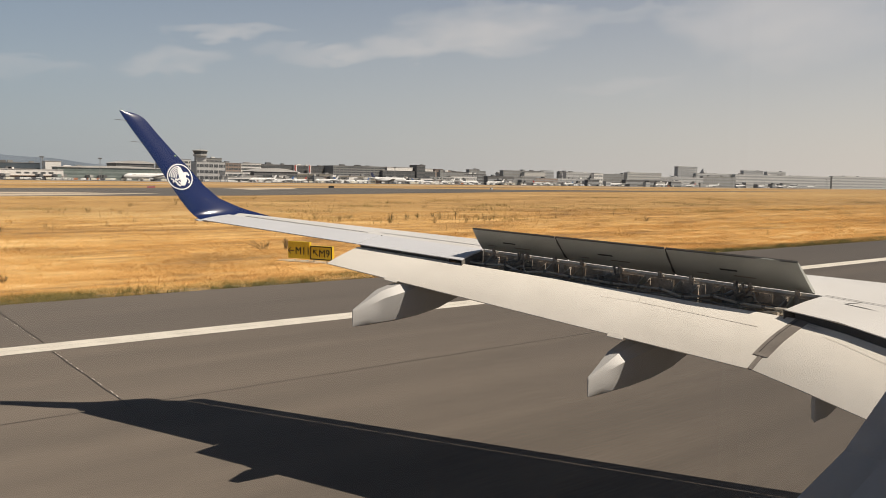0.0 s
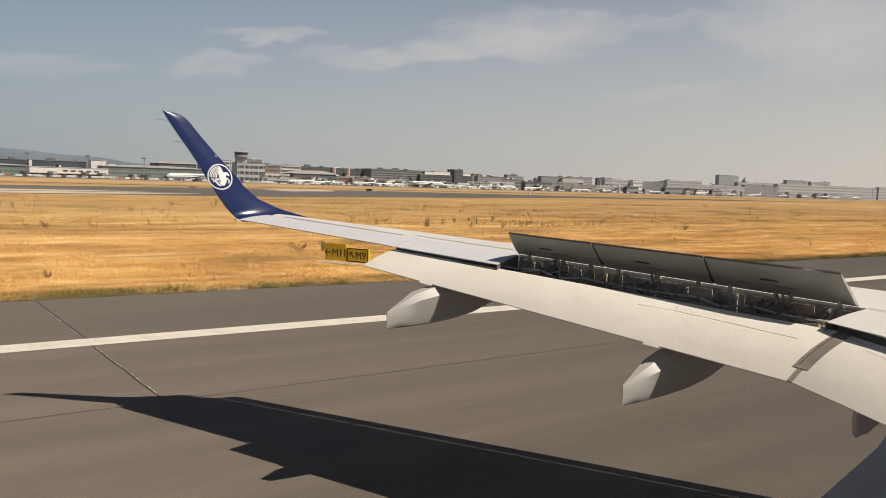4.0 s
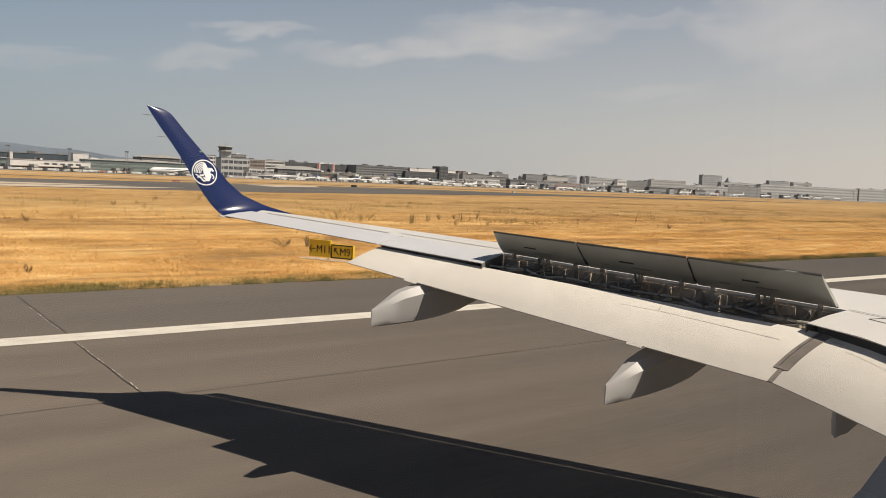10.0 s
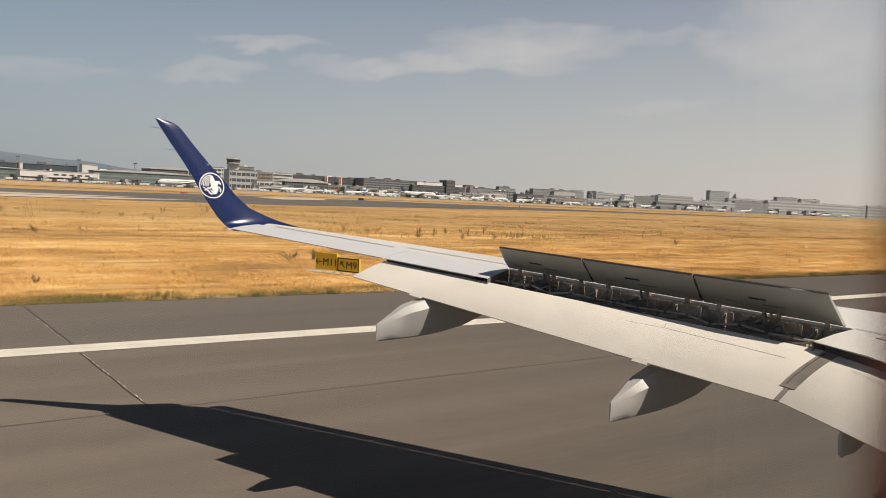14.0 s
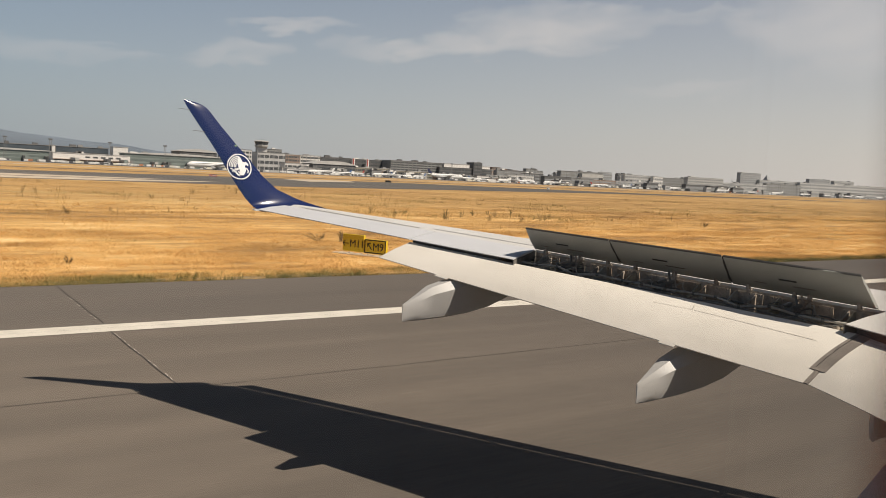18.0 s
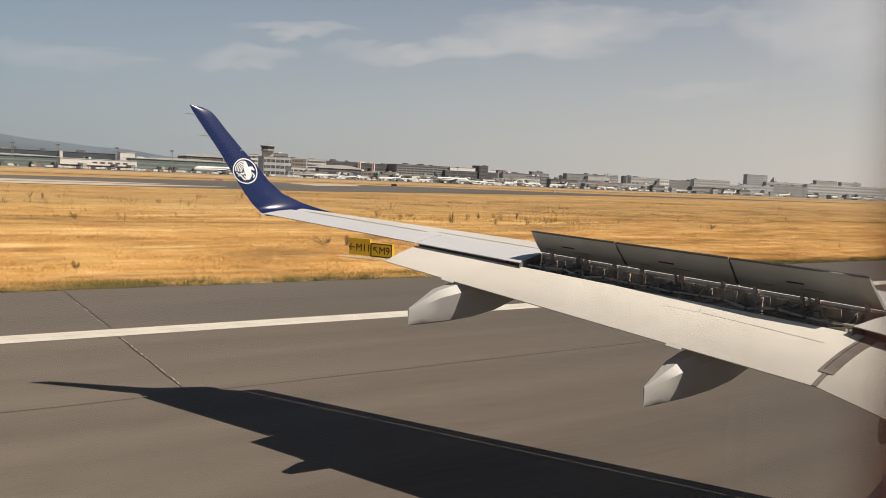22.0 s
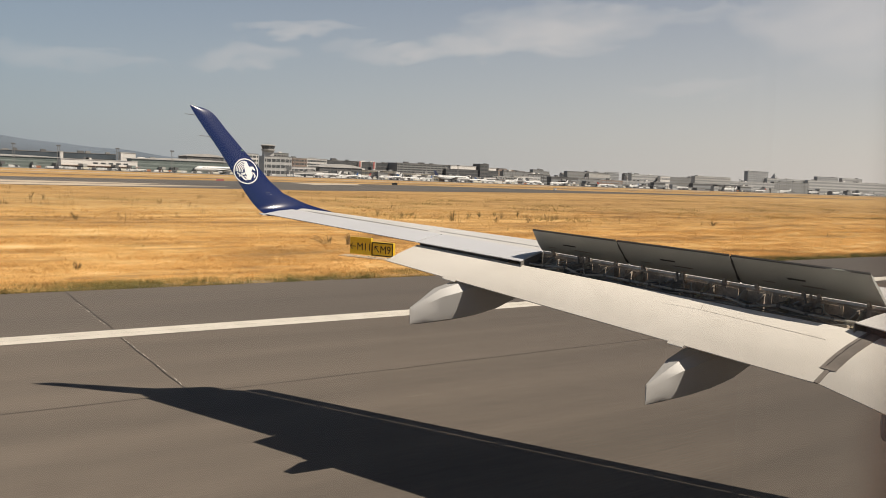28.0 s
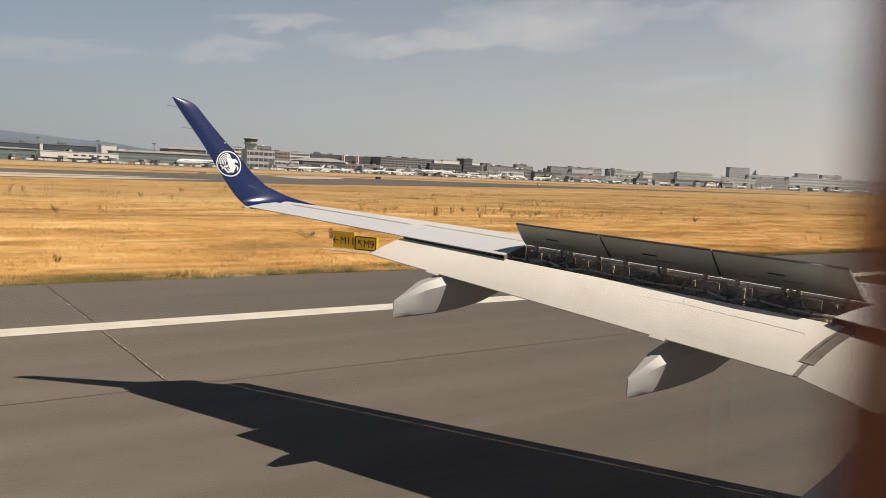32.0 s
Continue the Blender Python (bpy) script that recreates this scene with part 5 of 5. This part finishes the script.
def jet(long, tail, label):
    """A twin-engined airliner with its nose towards -x, standing on its wheels."""
    j = thing("parked_jet", (0, 0, 0), label, "airliner", "jets parked at the terminals")
    L, r = long, long * 0.052
    zc = r + 0.045 * L
    secs = []
    for u, k, lift in ((0, 0.05, -0.25), (0.015, 0.4, -0.18), (0.05, 0.78, -0.06), (0.11, 1, 0), (0.4, 1, 0), (0.66, 1, 0), (0.8, 0.8, 0.2), (0.92, 0.42, 0.55), (1.0, 0.1, 0.75)):
        secs.append([((u - 0.5) * L, r * k * math.cos(2 * math.pi * i / 14), zc + r * lift + r * k * math.sin(2 * math.pi * i / 14)) for i in range(14)])
    body = part("fuselage", loft(secs), JETWHITE, j, smooth=True)
    for s in (-1, 1):
        part("window_row", boxed(-0.36 * L, 0.3 * L, s * r * 0.955 - 0.06, s * r * 0.955 + 0.06, zc + r * 0.28, zc + r * 0.44), GLAZE, body)
        w = [(-0.1 * L, s * r * 0.6, zc - r * 0.6), (0.08 * L, s * r * 0.6, zc - r * 0.6), (0.17 * L, s * 0.47 * L, zc + 0.02 * L), (0.125 * L, s * 0.47 * L, zc + 0.02 * L)]
        part("wing", loft([w, [(x, y, z + 0.35) for x, y, z in w]]), TAILS["grey"], j)
        t = [(0.41 * L, s * r * 0.2, zc + r * 0.6), (0.48 * L, s * r * 0.2, zc + r * 0.6), (0.5 * L, s * 0.16 * L, zc + r * 0.9), (0.47 * L, s * 0.16 * L, zc + r * 0.9)]
        part("tailplane", loft([t, [(x, y, z + 0.2) for x, y, z in t]]), JETWHITE, j)
        e = r * 0.5
        part("engine", loft([[(x, s * 0.17 * L + e * k * math.cos(2 * math.pi * i / 10), zc - r * 1.05 + e * k * math.sin(2 * math.pi * i / 10)) for i in range(10)] for x, k in ((-0.11 * L, 0.8), (-0.1 * L, 1), (-0.05 * L, 1), (-0.01 * L, 0.6))]), TAILS["grey"], j)
        part("main_gear", boxed(0.03 * L, 0.06 * L, s * r * 0.9 - 0.5, s * r * 0.9 + 0.5, 0, zc - r * 0.8), CLAD["dark"], j)
    part("nose_gear", boxed(-0.4 * L, -0.385 * L, -0.3, 0.3, 0, zc - r * 0.8), CLAD["dark"], j)
    f = [(0.36 * L, zc + r * 0.8), (0.46 * L, zc + r * 0.7), (0.515 * L, zc + 0.155 * L), (0.465 * L, zc + 0.155 * L)]
    part("tail_fin", loft([[(x, s, z) for x, z in f] for s in (-0.25, 0.25)]), TAILS[tail], j, tail + " tail fin")
    return j


def at(x, y, turn=0.0, s=1.0):
    return pose(x, y, 0, 0, 0, turn)


for long, tail, label, places in (
        (70, "navy", "long white wide-body jet with a navy tail", [(753, 1100, 180), (363, 1085, 5)]),
        (44, "black", "white jet with a dark tail", [(1346, 1125, 8), (1812, 1125, 0), (1912, 1128, 10), (2052, 1122, 0), (2160, 1130, 5)]),
        (38, "red", "white narrow-body jet with a red tail", [(605, 1125, 30), (1130, 1128, 160), (1600, 1120, 0)]),
        (44, "white", "plain white jet parked by the terminal", [(536, 1110, 0), (957, 1140, 180), (900, 1130, 20), (640, 1104, 5), (810, 1108, 175), (1694, 1122, 0), (1010, 1128, 0), (1980, 1118, 180), (1500, 1125, 0)]),
        (38, "blue", "white narrow-body jet with a blue tail", [(576, 1122, 10), (688, 1130, 170), (723, 1132, 25), (840, 1125, 150), (1240, 1160, 15)])):
    j = jet(long, tail, label)
    j.matrix_basis = at(*places[0])
    for p in places[1:]:
        copy_thing(j, at(*p))
bigjet = jet(62, "navy", "white wide-body jet with a navy tail by the hangar")
bigjet.matrix_basis = at(-470, 860, 180)

# ---- apron vehicles, masts, crane
VEH = [material("vehicle_" + n, c, 0.4, vary=0.03) for n, c in (("white", (0.75, 0.75, 0.73)), ("cream", (0.7, 0.66, 0.55)), ("dark", (0.09, 0.09, 0.1)), ("orange", (0.42, 0.19, 0.11)), ("yellow", (0.65, 0.5, 0.08)))]


def truck(mat, label, name="service_truck"):
    t = thing(name, (0, 0, 0), label, "truck", "vehicles on the apron")
    part("body", boxed(-1.6, 3.4, -1.2, 1.2, 0.7, 3.2, bevel=0.12), mat, t)
    part("cab", boxed(-3.4, -1.7, -1.15, 1.15, 0.6, 2.5, bevel=0.25), VEH[0], t)
    part("windscreen", boxed(-3.44, -2.6, -1.17, 1.17, 1.6, 2.3), GLAZE, t)
    for x in (-2.7, 2.2):
        for s in (-1, 1):
            part("wheel", tube(bmesh.new(), [(x, s * 0.85, 0.48), (x, s * 1.2, 0.48)], 0.48, 10), CLAD["dark"], t)
    return t


def bus(label):
    t = thing("apron_bus", (0, 0, 0), label, "bus", "buses before the gate hall")
    body = part("body", boxed(-5.5, 5.5, -1.3, 1.3, 0.4, 3.1, bevel=0.15), VEH[0], t)
    part("window_row", boxed(-5.0, 5.0, -1.34, 1.34, 1.5, 2.5), GLAZE, body)
    for x in (-3.6, 3.2):
        for s_ in (-1, 1):
            part("wheel", tube(bmesh.new(), [(x, s_ * 0.95, 0.5), (x, s_ * 1.33, 0.5)], 0.5, 10), CLAD["dark"], t)
    return t


b0 = bus("white apron bus with a dark window row")
b0.matrix_basis = pose(205, 1068, 0)
for k in range(1, 9):
    copy_thing(b0, pose(205 + 12.6 * (k % 5) + (4 if k > 4 else 0), 1068 - 7 * (k // 5), 0, 0, 0, 3 * math.sin(k)))
rv = random.Random(9)
base = [truck(m, l) for m, l in ((VEH[0], "white box truck on the apron"), (VEH[1], "cream bus-like vehicle on the apron"), (VEH[2], "dark tractor van on the apron"), (VEH[3], "orange-red truck on the apron"))]
spots = [(1072 * math.tan(radians(6 + 0.33 * k)) + rv.uniform(-8, 8), 1072 + rv.uniform(-22, 14)) for k in range(130)] + [(1060 * math.tan(radians(rv.uniform(8, 16))), 1062 + rv.uniform(-10, 10)) for k in range(50)] + [(1120 * math.tan(radians(rv.uniform(45, 62))), 1120 + rv.uniform(-20, 20)) for k in range(40)]
for i, (x, y) in enumerate(spots):
    m = pose(x, y, 0, 0, 0, rv.choice((0, 180, 10, 170, 95)))
    k = rv.choice((0, 0, 0, 1, 1, 2, 3 if i % 4 == 0 else 0))
    if i < 4:
        base[i].matrix_basis = m
    else:
        copy_thing(base[k], m)


def mast(h, label):
    m = thing("floodlight_mast", (0, 0, 0), label, "light mast", "floodlight masts of the apron")
    for s in (-1, 1):
        part("pole", tube(bmesh.new(), [(s * 1.3, 0, 0), (s * 1.0, 0, h)], 0.28, 6), CLAD["grey"], m)
    for k in range(5):
        part("rung", boxed(-1.3, 1.3, -0.1, 0.1, h * (0.3 + 0.16 * k), h * (0.3 + 0.16 * k) + 0.25), CLAD["grey"], m)
    part("lamp_row", boxed(-2.4, 2.4, -0.7, 0.7, h, h + 1.6), CLAD["dark"], m)
    return m


m0 = mast(28, "tall grey twin-pole floodlight mast")
m0.matrix_basis = pose(170, 1120, 0)
for x, y in ((240, 1120), (310, 1120), (120, 1122), (60, 1125), (390, 1140), (820, 1180), (1020, 1190), (1260, 1200), (1700, 1250), (2050, 1300), (2640, 1330)):
    copy_thing(m0, pose(x, y, 0))
crane = thing("tower_crane", (1378, 1372, 0), "slim tower crane behind the sheds", "crane")
part("mast", boxed(-0.9, 0.9, -0.9, 0.9, 0, 33), CLAD["grey"], crane)
part("jib", boxed(-10, 34, -0.6, 0.6, 33, 34.6), CLAD["grey"], crane)
part("counterweight", boxed(-10, -7, -1, 1, 30.8, 33), CLAD["dark"], crane)
part("apex", tube(bmesh.new(), [(0, 0, 34), (0, 0, 39)], 0.5, 5), CLAD["grey"], crane)

# ------------------------------------------------------------------ grass, weeds and signs beside the runway


def blade_field(name, count, region, hmin, hmax, wide, mat, label, seed, clump=False, lean=0.5):
    """Many single blades as one mesh. region(rng, n) gives n places of x, y."""
    rng = np.random.default_rng(seed)
    xy = region(rng, count)
    if clump:
        cell = np.array([noise.noise((x * 0.22, y * 0.5, seed)) + 0.7 * noise.noise((x * 0.9, y * 1.6, seed + 5.0)) for x, y in xy])
        xy = xy[cell + rng.uniform(-0.45, 0.45, len(xy)) > -0.05]
    n = len(xy)
    a = rng.uniform(0, 2 * math.pi, n)
    h = rng.uniform(hmin, hmax, n)
    w = wide * rng.uniform(0.6, 1.4, n)
    side = np.stack([np.cos(a), np.sin(a), np.zeros(n)], 1) * w[:, None] / 2
    tip = np.stack([rng.normal(0, lean, n) * h, rng.normal(0, lean, n) * h, h], 1)
    p = np.column_stack([xy, np.full(n, -0.06)])
    verts = np.stack([p - side, p + side, p + tip], 1).reshape(-1, 3)
    me = bpy.data.meshes.new(name)
    me.vertices.add(3 * n)
    me.vertices.foreach_set("co", verts.astype(np.float32).ravel())
    me.loops.add(3 * n)
    me.loops.foreach_set("vertex_index", np.arange(3 * n, dtype=np.int32))
    me.polygons.add(n)
    me.polygons.foreach_set("loop_start", np.arange(0, 3 * n, 3, dtype=np.int32))
    me.update(calc_edges=True)
    me.materials.append(mat)
    return tagged(new(name, me), label, "grass", kind="stuff")


def straw(name, colors, drifting=0.7):
    """Grass colour that differs from blade to blade and follows the drifts of the field."""
    m = bpy.data.materials.new(name)
    m.use_nodes = True
    nt = m.node_tree
    bsdf = nt.nodes["Principled BSDF"]
    bsdf.inputs["Roughness"].default_value, bsdf.inputs["Diffuse Roughness"].default_value = 0.8, 0.2
    geo = nt.nodes.new("ShaderNodeNewGeometry")
    a = nt.nodes.new("ShaderNodeMath")
    a.operation = "MULTIPLY"
    a.inputs[1].default_value = drifting
    nt.links.new(drift_value(nt, geo), a.inputs[0])
    b = nt.nodes.new("ShaderNodeMath")
    b.operation = "MULTIPLY_ADD"
    b.inputs[1].default_value = 1 - drifting
    nt.links.new(geo.outputs["Random Per Island"], b.inputs[0])
    nt.links.new(a.outputs[0], b.inputs[2])
    stops = [(i / (len(colors) - 1), c) for i, c in enumerate(colors)]
    nt.links.new(color_steps(nt, b.outputs[0], stops), bsdf.inputs["Base Color"])
    return m


STRAW = straw("straw_blades", [(0.42, 0.245, 0.083), (0.59, 0.35, 0.12), (0.74, 0.455, 0.16), (0.83, 0.555, 0.215), (0.90, 0.66, 0.32)], 0.85)
TALLSTRAW = straw("tall_straw_blades", [(0.30, 0.185, 0.064), (0.46, 0.28, 0.097), (0.60, 0.37, 0.13), (0.75, 0.49, 0.185)], 0.8)
OLIVE = straw("olive_blades", [(0.075, 0.088, 0.022), (0.14, 0.135, 0.036), (0.24, 0.195, 0.06), (0.42, 0.30, 0.10)], 0.4)
BROWNWEED = straw("brown_weeds", [(0.11, 0.075, 0.03), (0.17, 0.12, 0.05), (0.24, 0.17, 0.07)])
def fan(y0, y1, power=1.0):
    """Places seen out over the wing: a widening fan of ground from y0 to y1."""
    def pick(rng, n):
        y = y0 + (y1 - y0) * rng.random(n) ** power
        lo, hi = 0.0 * y - 2, 2.25 * y + 8
        return np.column_stack([lo + (hi - lo) * rng.random(n), y])
    return pick


blade_field("grass", 560000, fan(28.6, 52, 1.5), 0.04, 0.16, 0.02, STRAW, "dry golden grass beside the runway", 1, clump=True, lean=1.5)
blade_field("grass", 200000, fan(48, 90, 1.2), 0.05, 0.22, 0.026, STRAW, "dry golden grass in the field", 2, clump=True, lean=1.1)
blade_field("grass", 90000, fan(70, 180, 1.25), 0.05, 0.17, 0.06, TALLSTRAW, "dry golden grass far out in the field", 3, clump=True, lean=1.0)


def edge(rng, n):
    return np.column_stack([rng.uniform(-4, 82, n), 28.45 + 2.3 * rng.random(n) ** 1.6 + 0.12 * np.sin(rng.random(n) * 40)])


blade_field("grass", 120000, edge, 0.05, 0.2, 0.02, OLIVE, "olive weeds along the asphalt edge", 4, clump=True, lean=0.7)


def edge_tufts(rng, n):
    cx, cy = rng.uniform(-4, 82, 90), 28.5 + 0.9 * rng.random(90)
    k = (90 * rng.random(n) ** 1.6).astype(int)
    return np.column_stack([cx[k] + rng.normal(0, 0.16, n), cy[k] + rng.normal(0, 0.1, n)])


GREENWEED = straw("green_weeds", [(0.07, 0.085, 0.022), (0.13, 0.135, 0.035), (0.22, 0.19, 0.055)], 0.3)
blade_field("weeds", 6000, edge_tufts, 0.08, 0.3, 0.022, GREENWEED, "green weeds at the asphalt edge", 14, lean=0.35)


def patches(rng, n):
    cx, cy = rng.uniform(0, 160, 70), 29.5 + 80 * rng.random(70) ** 1.5
    k = rng.integers(0, 70, n)
    return np.column_stack([cx[k] + rng.normal(0, 1.3, n), cy[k] + rng.normal(0, 0.7, n)])


blade_field("grass", 9000, patches, 0.05, 0.18, 0.02, OLIVE, "greener tufts in the dry grass", 5)


def drifts(rng, n):
    cx, cy = rng.uniform(-2, 150, 420), 30.5 + 50 * rng.random(420) ** 1.4
    k = rng.integers(0, 420, n)
    return np.column_stack([cx[k] + rng.normal(0, 0.9, n), cy[k] + rng.normal(0, 0.28, n)])


DRIFT = straw("drift_blades", [(0.30, 0.17, 0.058), (0.41, 0.235, 0.08), (0.52, 0.30, 0.104)])
blade_field("grass", 42000, drifts, 0.04, 0.15, 0.016, DRIFT, "darker brown drifts of dry grass", 7, lean=1.0)


def stalks(rng, n):
    cx, cy = rng.uniform(0, 260, 420), 34 + 140 * rng.random(420) ** 0.8
    k = rng.integers(0, 420, n)
    return np.column_stack([cx[k] + rng.normal(0, 0.32, n), cy[k] + rng.normal(0, 0.3, n)])


blade_field("weeds", 3400, stalks, 0.25, 0.85, 0.035, BROWNWEED, "tall brown seeded weeds", 6, lean=0.14)


def thicket(rng, n):
    cx, cy = rng.uniform(20, 230, 26), 62 + 105 * rng.random(26)
    k = rng.integers(0, 26, n)
    return np.column_stack([cx[k] + rng.normal(0, 3.2, n), cy[k] + rng.normal(0, 3.0, n)])


blade_field("weeds", 5200, thicket, 0.15, 0.55, 0.045, OLIVE, "loose stands of olive weeds in the dry grass", 8, lean=0.3)

# ---- single weed plants that stand out of the grass
GREENBUSH = straw("green_bush", [(0.06, 0.07, 0.02), (0.11, 0.12, 0.032), (0.19, 0.17, 0.05)], 0.2)


def weed_plant(x, y, high, wide, stems, mat, label, seed):
    """A loose plant: leaning stems with side twigs and small leaves."""
    r = random.Random(seed)
    plant = thing("weed_plant", (x, y, -0.06), label, "weed", "weeds in the dry grass")
    bm, leaves = bmesh.new(), bmesh.new()
    for _ in range(stems):
        a, l, h = r.uniform(0, 6.28), r.uniform(0, wide), high * r.uniform(0.55, 1.0)
        b = Vector((r.uniform(-0.3, 0.3) * wide, r.uniform(-0.3, 0.3) * wide, 0))
        tip = b + Vector((l * math.cos(a), l * math.sin(a), h))
        tube(bm, [b, b.lerp(tip, 0.5) + Vector((0.03, 0, 0.04)), tip], 0.012, 4)
        for k in range(9):
            p = b.lerp(tip, r.uniform(0.3, 1.0))
            v = Vector((r.gauss(0, 1), r.gauss(0, 1), r.uniform(-0.2, 0.9))).normalized() * r.uniform(0.06, 0.15)
            side = v.cross(Vector((0, 0, 1))).normalized() * 0.025
            leaves.faces.new([leaves.verts.new(q) for q in (p, p + v * 0.5 + side, p + v, p + v * 0.5 - side)])
    part("stems", bm, BROWNWEED, plant)
    part("leaves", leaves, mat, plant, kind="stuff")
    return plant


for i, (x, y, h, w, n) in enumerate(((74.4, 57.8, 0.7, 0.5, 12), (11.4, 67.5, 0.7, 0.6, 10), (13.2, 107, 1.0, 0.5, 8), (14.6, 107, 0.9, 0.4, 7), (21.2, 44.0, 0.6, 0.9, 14), (22.4, 43.4, 0.7, 0.7, 14),
                                     (5.9, 34.7, 0.35, 0.2, 5), (36.2, 117, 1.0, 0.5, 8), (26.0, 99.4, 0.8, 0.5, 8), (82.4, 69.2, 0.7, 0.3, 6), (119, 78.2, 0.8, 0.4, 6), (46, 126, 1.1, 0.5, 8))):
    weed_plant(x, y, h, w, n, BROWNWEED, "dry brown weed plant standing out of the grass", 40 + i)
for i in range(16):
    weed_plant(42 + 1.35 * i + math.sin(i * 4.1), 70 + 6 * math.sin(i * 1.9), 0.75 + 0.25 * math.sin(i * 2.7), 0.5, 8, GREENBUSH if i % 3 else BROWNWEED, "olive-green weed plant standing out of the grass", 80 + i)
for i in range(9):
    weed_plant(128 + 1.1 * i, 75.5 - 0.45 * i, 0.3, 1.0, 12, GREENBUSH, "low green weed plant in the dry grass", 120 + i)

# ---- guidance sign: black letters on yellow
SIGNYELLOW = material("sign_yellow", (0.72, 0.52, 0.03), 0.45, vary=0.03)
SIGNBLACK = material("sign_black", (0.02, 0.02, 0.02), 0.5)


def letters(text, x, y, z, size, parent):
    cu = bpy.data.curves.new("lettering", "FONT")
    cu.body, cu.size, cu.align_x, cu.extrude = text, size, "CENTER", 0.004
    ob = new("lettering", cu)
    ob.matrix_basis = pose(x, y, z, 90, 0, 0)
    ob.parent = parent
    ob.data.materials.append(SIGNBLACK)
    return ob


sign = thing("taxiway_sign", pose(19.92, 36.0, -0.06, 0, 0, -67), "yellow and black taxiway sign lettered M11 and M9", "sign")
for x0, x1, z0, tall, text in ((-1.38, -0.02, 0.16, 0.86, "\u2190M11"), (0.02, 1.38, 0.14, 0.72, "M9")):
    face = part("panel", boxed(x0, x1, -0.08, 0.08, z0, z0 + tall, bevel=0.015), SIGNYELLOW, sign)
    if x0 > 0:
        for a, b, c, d in ((x0 + 0.02, x1 - 0.02, z0 + tall - 0.07, z0 + tall - 0.02), (x0 + 0.02, x1 - 0.02, z0 + 0.02, z0 + 0.07), (x0 + 0.02, x0 + 0.07, z0 + 0.07, z0 + tall - 0.07), (x1 - 0.07, x1 - 0.02, z0 + 0.07, z0 + tall - 0.07)):
            part("border", boxed(a, b, -0.092, -0.08, c, d), SIGNBLACK, face)
        cx, cz = x0 + 0.34, z0 + 0.36
        for (ax, az_), (bx, bz) in (((0.13, -0.15), (-0.11, 0.13)), ((-0.12, 0.14), (0.06, 0.14)), ((-0.12, 0.14), (-0.12, -0.04))):
            part("arrow", tube(bmesh.new(), [(cx + ax, -0.085, cz + az_), (cx + bx, -0.085, cz + bz)], 0.024, 6), SIGNBLACK, face)
        letters(text, x0 + 0.88, -0.092, z0 + 0.17, 0.54, sign)
    else:
        letters(text, (x0 + x1) / 2, -0.092, z0 + 0.22, 0.54, sign)
for x in (-1.0, -0.2, 0.2, 1.0):
    part("leg", tube(bmesh.new(), [(x, 0, 0.0), (x, 0, 0.12)], 0.04, 8), STEEL, sign)
part("footing", boxed(-1.9, 1.6, -0.34, 0.34, -0.1, 0.05), LINEPAINT, sign, "pale concrete footing")

# ---- grey equipment post and cabinets in the grass
CABINET = material("cabinet_white", (0.66, 0.65, 0.62), 0.5, vary=0.05)


def cabinet(x, y, w, h, mat, label, name="equipment_cabinet"):
    c = thing(name, (x, y, -0.06), label, "cabinet")
    part("body", boxed(-w / 2, w / 2, -w * 0.3, w * 0.3, 0.08, h, bevel=0.02), mat, c)
    part("lid", boxed(-w / 2 - 0.03, w / 2 + 0.03, -w * 0.3 - 0.03, w * 0.3 + 0.03, h, h + 0.05), mat, c)
    part("plinth", boxed(-w / 2 - 0.05, w / 2 + 0.05, -w * 0.3 - 0.05, w * 0.3 + 0.05, 0, 0.08), CONCRETE, c)
    part("door", boxed(-w / 2 + 0.05, w / 2 - 0.05, -w * 0.3 - 0.015, -w * 0.3, 0.15, h - 0.06), mat, c)
    return c


board = thing("taxiway_sign", pose(112, 334, -0.03, 0, 0, -20) @ Matrix.Scale(0.7, 4), "low red sign board beside the far taxiway", "sign")
SIGNRED = material("sign_red", (0.45, 0.05, 0.035), 0.5, vary=0.05)
for x0, x1 in ((-2.2, -0.72), (-0.7, 0.7), (0.72, 2.2)):
    face = part("panel", boxed(x0, x1, -0.1, 0.1, 0.2, 1.2, bevel=0.02), SIGNRED, board)
    for k in range(3):
        a = x0 + (x1 - x0) * (0.15 + 0.27 * k)
        part("bar", boxed(a, a + 0.2, -0.112, -0.1, 0.45, 0.95), DECAL, face)
    for x in (x0 + 0.2, x1 - 0.2):
        part("leg", tube(bmesh.new(), [(x, 0, 0), (x, 0, 0.22)], 0.04, 8), STEEL, board)
cabinet(230.0, 392.0, 2.6, 1.1, SIGNBLACK, "small dark sign back by the taxiway", "marker_box")
cabinet(330.0, 372.0, 1.6, 1.0, CABINET, "white equipment box by the taxiway")


def edge_light(x, y):
    e = thing("edge_light", (x, y, 0), "small white runway edge light on a short stem", "light", "runway edge lights")
    part("base", tube(bmesh.new(), [(0, 0, 0), (0, 0, 0.03)], 0.11, 12), STEEL, e)
    part("stem", tube(bmesh.new(), [(0, 0, 0.03), (0, 0, 0.22)], 0.025, 8), SIGNYELLOW, e)
    part("lens", tube(bmesh.new(), [(0, 0, 0.22), (0, 0, 0.27), (0, 0, 0.33)], 0.06, 10), DECAL, e)
    return e


e0 = edge_light(62.0, 23.4)
copy_thing(e0, pose(122.0, 23.4, 0))
